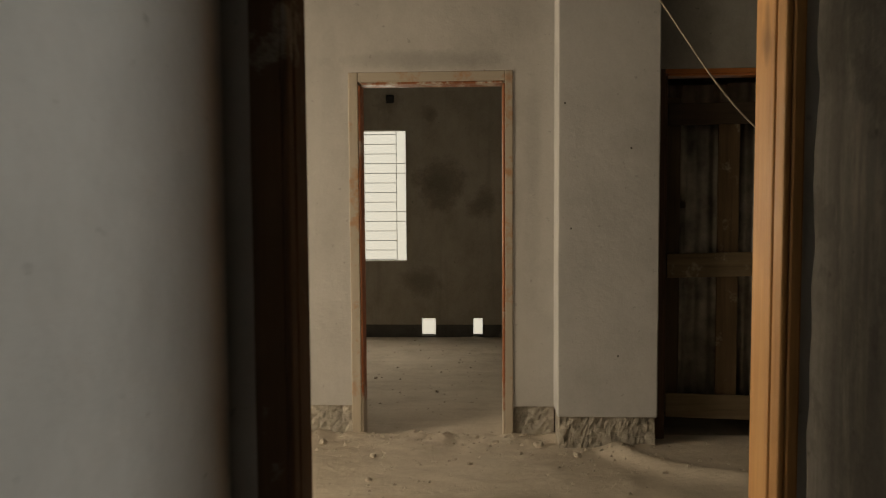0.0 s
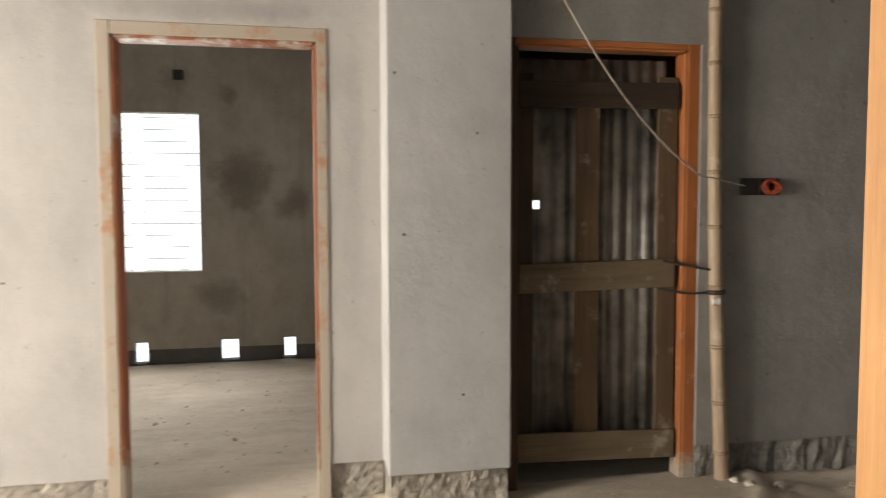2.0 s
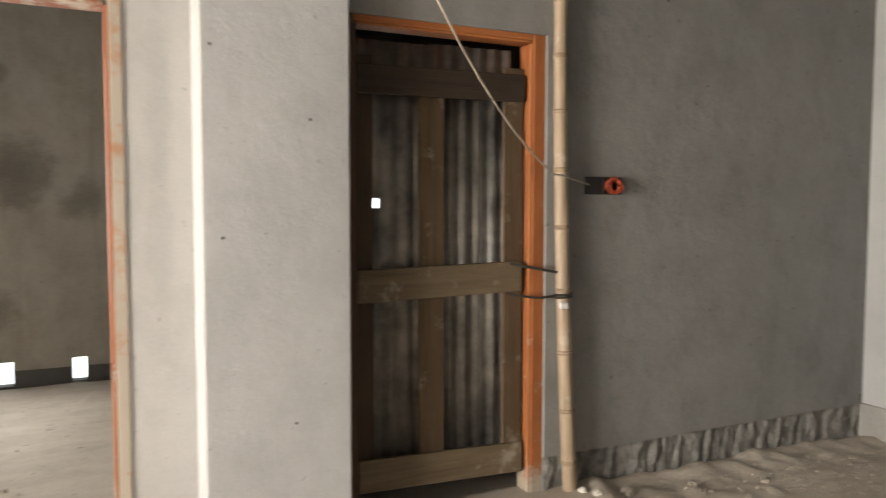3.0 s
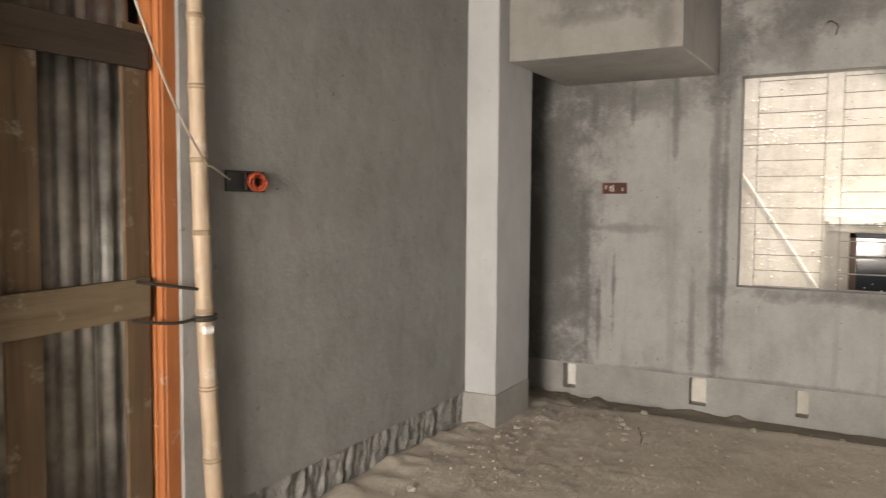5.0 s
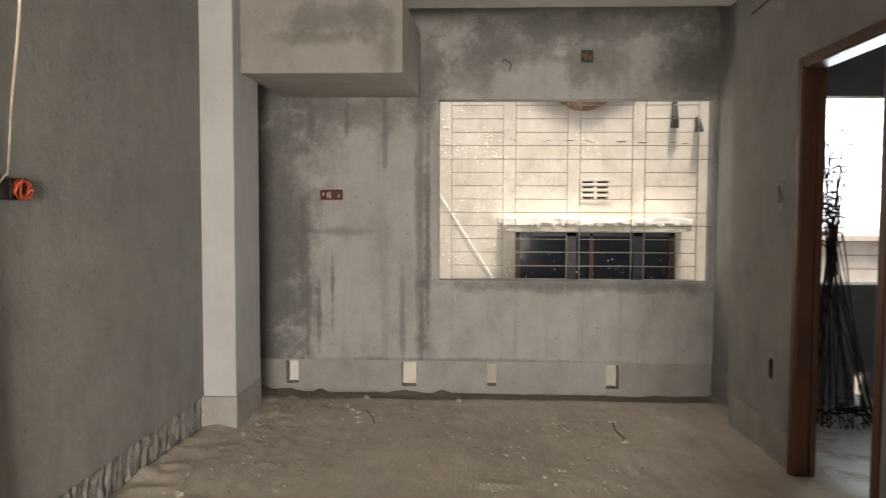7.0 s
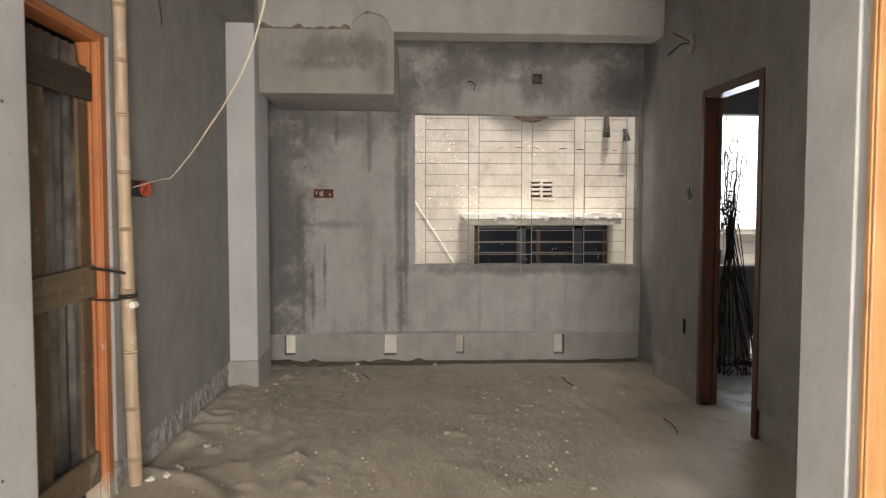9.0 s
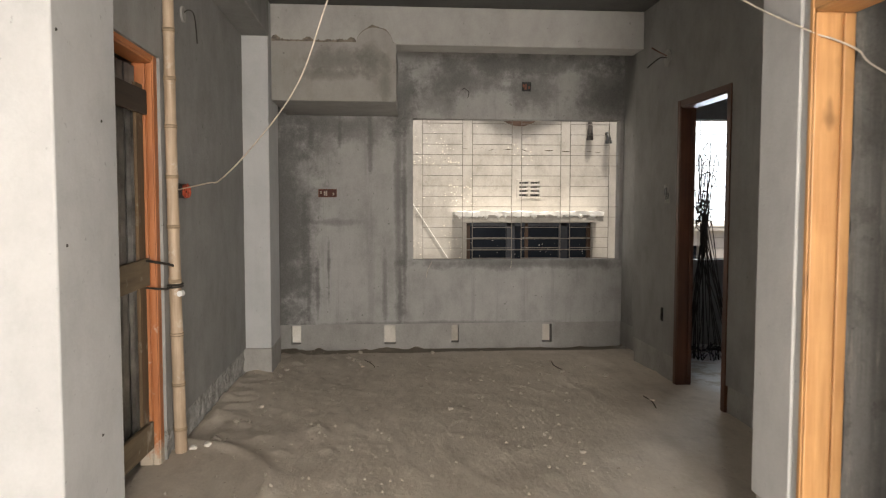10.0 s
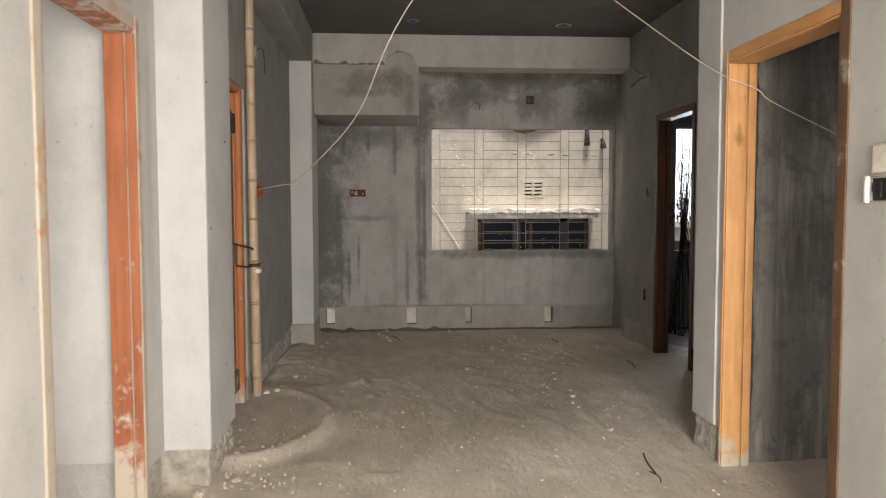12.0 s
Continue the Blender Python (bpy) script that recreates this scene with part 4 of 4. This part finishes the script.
def drips():
    bm = bmesh.new()
    r = random.Random(3)
    for _ in range(34):
        y = r.uniform(1.39, 3.05)
        w_, h_ = r.uniform(0.012, 0.05), r.uniform(0.012, 0.035)
        m = Matrix.Translation((6.85, y, 1.29 - h_ * 0.5)) @ Matrix.Diagonal((0.012, w_, h_, 1))
        bmesh.ops.create_icosphere(bm, subdivisions=1, radius=1.0, matrix=m)
    return bm


part("drip", drips(), M_SHADE, shade, "runs of whitewash")["kind"] = "stuff"
win = part("window", block(FX + 0.1, FX + 0.13, NW[0], NW[1], NW[2], NW[3], 0), M_GLASS, nb, "dark glazed window")
for y0, y1, m in ((NW[0], NW[0] + 0.045, M_BROWN), (1.70, 1.8, M_NAVY), (2.17, 2.21, M_BROWN), (2.33, 2.43, M_NAVY), (NW[1] - 0.05, NW[1], M_BROWN)):
    part("mullion", block(FX + 0.06, FX + 0.15, y0, y1, NW[2], NW[3], 0.004), m, win)
part("rail", block(FX + 0.06, FX + 0.15, NW[0], NW[1], NW[3] - 0.04, NW[3], 0.004), M_NAVY, win)
for i in range(6):
    z = NW[2] + 0.1 + i * 0.13
    part("window_bar", tube([(FX + 0.04, NW[0], z), (FX + 0.04, NW[1], z)], 0.006, 6), M_STEEL, win)
vent = part("vent_block", block(FX + 0.1, FX + 0.14, *VENT, 0), M_BLACK, nb, "cement vent block with slots")
yb = (VENT[0], VENT[0] + 0.03, (VENT[0] + VENT[1]) / 2 - 0.015, (VENT[0] + VENT[1]) / 2 + 0.015, VENT[1] - 0.03, VENT[1])
for a, b in ((yb[0], yb[1]), (yb[2], yb[3]), (yb[4], yb[5])):
    part("upright", block(FX - 0.012, FX + 0.1, a, b, VENT[2], VENT[3], 0.003), M_FACADE, vent)
for i in range(5):
    z = VENT[2] + i * (VENT[3] - VENT[2] - 0.028) / 4
    part("slat", block(FX - 0.01, FX + 0.1, VENT[0] + 0.03, VENT[1] - 0.03, z, z + 0.028, 0.003), M_FACADE, vent)


def flakes(seed, n, y0, y1, z0, z1, size):
    bm = bmesh.new()
    r = random.Random(seed)
    while n:
        y, z = r.uniform(y0, y1), r.uniform(z0, z1)
        if noise.noise(Vector((0, y * 2.2, z * 2.2))) < -0.05 or (1.1 < z < 1.35 and 1.3 < y < 3.1) or (VENT[0] - 0.05 < y < VENT[1] + 0.05 and VENT[2] - 0.05 < z < VENT[3] + 0.05) or (NW[0] < y < NW[1] and z < NW[3]):
            continue
        n -= 1
        s = size * r.uniform(0.3, 1.3)
        c = bm.verts.new((FX - r.uniform(0.003, 0.014), y + r.uniform(-1, 1) * s * 0.3, z - s * 0.2))
        k = r.randint(5, 7)
        ring = [bm.verts.new((FX - 0.002, y + s * r.uniform(0.5, 1.2) * math.cos(6.28 * j / k), z + s * r.uniform(0.4, 0.9) * math.sin(6.28 * j / k))) for j in range(k)]
        for j in range(k):
            bm.faces.new((c, ring[j], ring[(j + 1) % k]))
        bm.faces.new(ring[::-1])
    return bm


part("peeling_paint", flakes(5, 260, 2.75, 3.75, 0.4, 2.4, 0.0095), M_FLAKE, nb, "blistered cream paint flakes")["kind"] = "stuff"
part("peeling_paint", flakes(9, 80, 1.9, 3.6, 1.85, 2.1, 0.009), M_FLAKE, nb, "blistered cream paint flakes")["kind"] = "stuff"


def specks(seed, n):
    bm = bmesh.new()
    r = random.Random(seed)
    for _ in range(n):
        y, z, k = r.uniform(NW[0] + 0.05, NW[1] - 0.05), r.uniform(0.7, 1.0), r.uniform(0.002, 0.006)
        bmesh.ops.create_icosphere(bm, subdivisions=1, radius=1.0, matrix=Matrix.Translation((FX + 0.1, y, z)) @ Matrix.Diagonal((0.003, k, k * r.uniform(0.6, 1.6), 1)))
    return bm


part("paint_speck", specks(17, 45), M_SHADE, win, "white paint specks on the glass")["kind"] = "stuff"
part("crack", tube([(FX + 0.003, 3.15 - 0.03 * i, 2.05 - 0.0006 * i + 0.03 * noise.noise(Vector((i * 0.33, 3, 0)))) for i in range(62)], lambda i: 0.003 + 0.009 * max(0, noise.noise(Vector((i * 0.31, 0, 8)))), 6), M_SEAM, nb, "ragged brown crack in the render")
cable = thing("cable", (7.13, 3.5, 1.6), "pale cable slanting across the neighbouring facade", "cable")
part("strand", tube([(7.135, 3.85, 1.91), (7.135, 3.598, 1.512), (7.135, 3.103, 0.742), (7.135, 2.95, 0.5)], 0.0048, 6), M_SHADE, cable)


def hung_cloth():
    bm = bmesh.new()
    rows = []
    for k in range(8):
        rows.append([bm.verts.new((FX - 0.02 - 0.02 * abs(math.sin(i * 1.1)) - 0.04 * math.sin(math.pi * k / 8), 1.8 + 1.0 * i / 24, 2.62 - (0.32 * math.sin(math.pi * min(1, max(0, i / 24))) ** 1.1) * k / 7)) for i in range(25)])
    for a, b in zip(rows, rows[1:]):
        for i in range(24):
            bm.faces.new((a[i], a[i + 1], b[i + 1], b[i]))
    r = bmesh.ops.extrude_face_region(bm, geom=bm.faces[:])
    bmesh.ops.translate(bm, verts=[v for v in r["geom"] if isinstance(v, bmesh.types.BMVert)], vec=(0.004, 0, 0))
    return bm


cl = thing("hanging_cloth", (FX, 2.3, 2.6), "brown sagging cloth hung on the facade", "cloth")
part("cloth", hung_cloth(), M_CLOTH, cl, "", True)
rag = thing("hanging_rag", (FX, 1.47, 2.5), "dark narrow rag hanging on the facade", "rag")
part("cloth", tube([(7.11, 1.47, 2.62), (7.11, 1.472, 2.45), (7.11, 1.468, 2.28), (7.11, 1.47, 2.15)], lambda i: 0.008 + 0.011 * i, 8), M_CLOTHDARK, rag, "", True)
lampn = thing("outdoor_lamp", (7.12, 1.26, 2.2), "small dark lamp holder on the facade", "lamp")
part("holder", tube([(7.15, 1.26, 2.23), (7.1, 1.26, 2.22), (7.07, 1.26, 2.17)], 0.022, 10), M_BLACK, lampn)
part("shade", tube([(7.07, 1.26, 2.19), (7.07, 1.26, 2.14), (7.07, 1.26, 2.11)], lambda i: (0.02, 0.035, 0.042)[i], 12), M_BLACK, lampn)

# ---- distance ----
m_, n_, l_, b_ = nodes_of("hazy_white_sky")
b_.inputs["Emission Color"].default_value, b_.inputs["Emission Strength"].default_value = (0.76, 0.89, 1.0, 1), 1.45
b_.inputs["Base Color"].default_value = (0.8, 0.8, 0.8, 1)
bd = bmesh.new()
add_box(bd, -14, 14, 13.0, 13.1, -7, 16)
structure("backdrop", bd, m_, "plain white hazy sky")
bd = bmesh.new()
add_box(bd, 19.0, 19.1, -30, 13, -7, 16)
structure("backdrop", bd, m_, "plain white hazy sky")
far = thing("far_house", (11.0, -3, -7.0), "pale house beyond the side window", "house")
part("wall", wall_mesh("y", 11.0, 11.3, -9.0, 0.7, -7.0, 0.95, [(-1.6, -0.6, -0.2, 0.7)]), M_FACADE, far)
part("window", block(11.15, 11.2, -1.6, -0.6, -0.2, 0.7, 0), M_GLASS, far, "dark window")
part("roof", block(10.9, 15.0, -9.0, 0.7, 0.95, 1.05, 0.01), M_FACADE, far)

# ---- ground and sky-side closure ----
gr = bmesh.new()
add_box(gr, -600, 600, -600, 600, -7.3, -7.0)
structure("ground", gr, M_GROUND, "dusty earth ground around the houses")

# ---- loose rubble ----
def lump(x, y, s, material, label, rr):
    z = floor_height(x, y)
    s *= 0.62
    bm = bmesh.new()
    bmesh.ops.create_icosphere(bm, subdivisions=2, radius=1.0)
    o = Vector((rr.uniform(0, 50), rr.uniform(0, 50), 0))
    for v in bm.verts:
        v.co *= 1 + 0.5 * noise.noise(v.co * 1.6 + o)
    bmesh.ops.transform(bm, matrix=Matrix.Translation((x, y, z + s * 0.3)) @ Matrix.Rotation(rr.uniform(0, 6.28), 4, "Z") @ Matrix.Diagonal((s * rr.uniform(0.8, 1.4), s, s * 0.75, 1)), verts=bm.verts)
    root = thing("mortar_lump", (x, y, z), label, "rubble", "mortar lumps")
    part("lump", bm, material, root, "", False)


rr = random.Random(12)
lump(2.78, 4.86, 0.035, M_WHITEPL, "whitish mortar lump beside the bamboo pole", rr)
lump(2.745, 4.93, 0.03, M_WHITEPL, "whitish mortar lump beside the bamboo pole", rr)
lump(2.95, 4.86, 0.05, M_STONE, "grey-brown mortar lump on the dusty floor", rr)
for x, y in ((3.9, 3.2), (4.6, 2.6), (2.6, 2.84), (3.4, 2.7), (4.2, 3.6), (5.2, 3.9), (5.4, 4.2), (5.5, 4.35), (3.0, 3.4), (4.9, 2.2), (3.6, 3.9), (2.3, 3.1), (1.9, 2.7), (0.5, 4.6), (0.1, 4.3), (-0.3, 6.5), (0.4, 7.0), (0.2, 6.1), (0.0, 4.7)):
    lump(x + rr.uniform(-0.1, 0.1), y + rr.uniform(-0.1, 0.1), rr.uniform(0.012, 0.028), M_STONE, "small grey-brown mortar crumb on the floor", rr)


for x, y, s_ in ((5.19, 2.35, 0.03), (4.71, 2.36, 0.035), (4.53, 2.04, 0.03), (3.63, 1.98, 0.025), (5.5, 4.2, 0.04), (5.4, 4.15, 0.03), (5.32, 4.1, 0.035), (5.2, 4.08, 0.025), (5.1, 4.06, 0.03), (3.54, 3.42, 0.03), (5.75, 4.1, 0.04), (5.7, 3.4, 0.03), (5.85, 2.9, 0.03), (4.7, 4.72, 0.03), (4.95, 4.7, 0.035), (3.3, 4.8, 0.03), (3.7, 4.72, 0.035), (0.95, 4.95, 0.045), (1.15, 4.82, 0.035), (0.7, 5.0, 0.03), (-0.3, 4.95, 0.04), (-0.5, 4.85, 0.03)):
    lump(x, y, s_, M_STONE, "crumbling grey-brown mortar dropping by the wall", rr)


def twig(points, r, label):
    pts = [Vector((x, y, floor_height(x, y) + r)) for x, y in points]
    root = thing("twig", pts[0], label, "twig", "twigs")
    part("stick", tube(sag(pts, 4), r, 6), M_DARKPLANK_V, root)


twig([(1.40, 2.66), (1.25, 2.69), (1.1, 2.70)], 0.005, "thin dark stick lying on the dusty floor")
twig([(1.13, 2.72), (1.05, 2.70), (0.97, 2.72)], 0.0035, "thin dark stick lying on the dusty floor")
twig([(5.2, 2.34), (5.0, 2.37), (4.75, 2.35)], 0.005, "thin dark stick lying on the dusty floor")
twig([(3.75, 2.0), (3.6, 1.99), (3.45, 2.02)], 0.0045, "thin dark stick lying on the dusty floor")
twig([(5.4, 4.05), (5.2, 3.98), (5.05, 3.95)], 0.004, "thin dark stick lying on the dusty floor")


def crumbs(n, seed):
    r = random.Random(seed)
    vs, fs = [], []
    for _ in range(n):
        if r.random() < 0.87:
            x, y = r.uniform(-2.2, 6.0), r.uniform(2.4, 4.95)
        else:
            x, y = r.uniform(-1.2, 0.9), r.uniform(5.5, 8.2)
        if r.random() < 0.35:
            y = 4.8 - 0.4 * abs(r.gauss(0, 0.6)) if x > 2.7 else y
        s = 0.003 + 0.008 * r.random() ** 2
        if r.random() < 0.22:
            x, y, s = r.uniform(-0.9, 1.6), 5.12 - 0.35 * r.random() ** 2, 0.003 + 0.01 * r.random() ** 2
            if x > 1.03:
                y -= 0.24
        z = floor_height(x, y)
        b = len(vs)
        for dx, dy, dz in ((-1, -1, 0), (1, -0.7, 0), (0.8, 1, 0), (-0.9, 0.8, 0), (0.1, 0, 1.1)):
            vs.append((x + dx * s * r.uniform(0.6, 1.3), y + dy * s * r.uniform(0.6, 1.3), z + dz * s))
        fs += [(b, b + 1, b + 4), (b + 1, b + 2, b + 4), (b + 2, b + 3, b + 4), (b + 3, b, b + 4)]
    me = bpy.data.meshes.new("floor_crumbs")
    me.from_pydata(vs, [], fs)
    me.materials.append(M_STONE)
    return me


tagged(new("floor_crumbs", crumbs(1700, 4)), "scattered mortar crumbs and grit on the floor", "grit", "", "stuff")
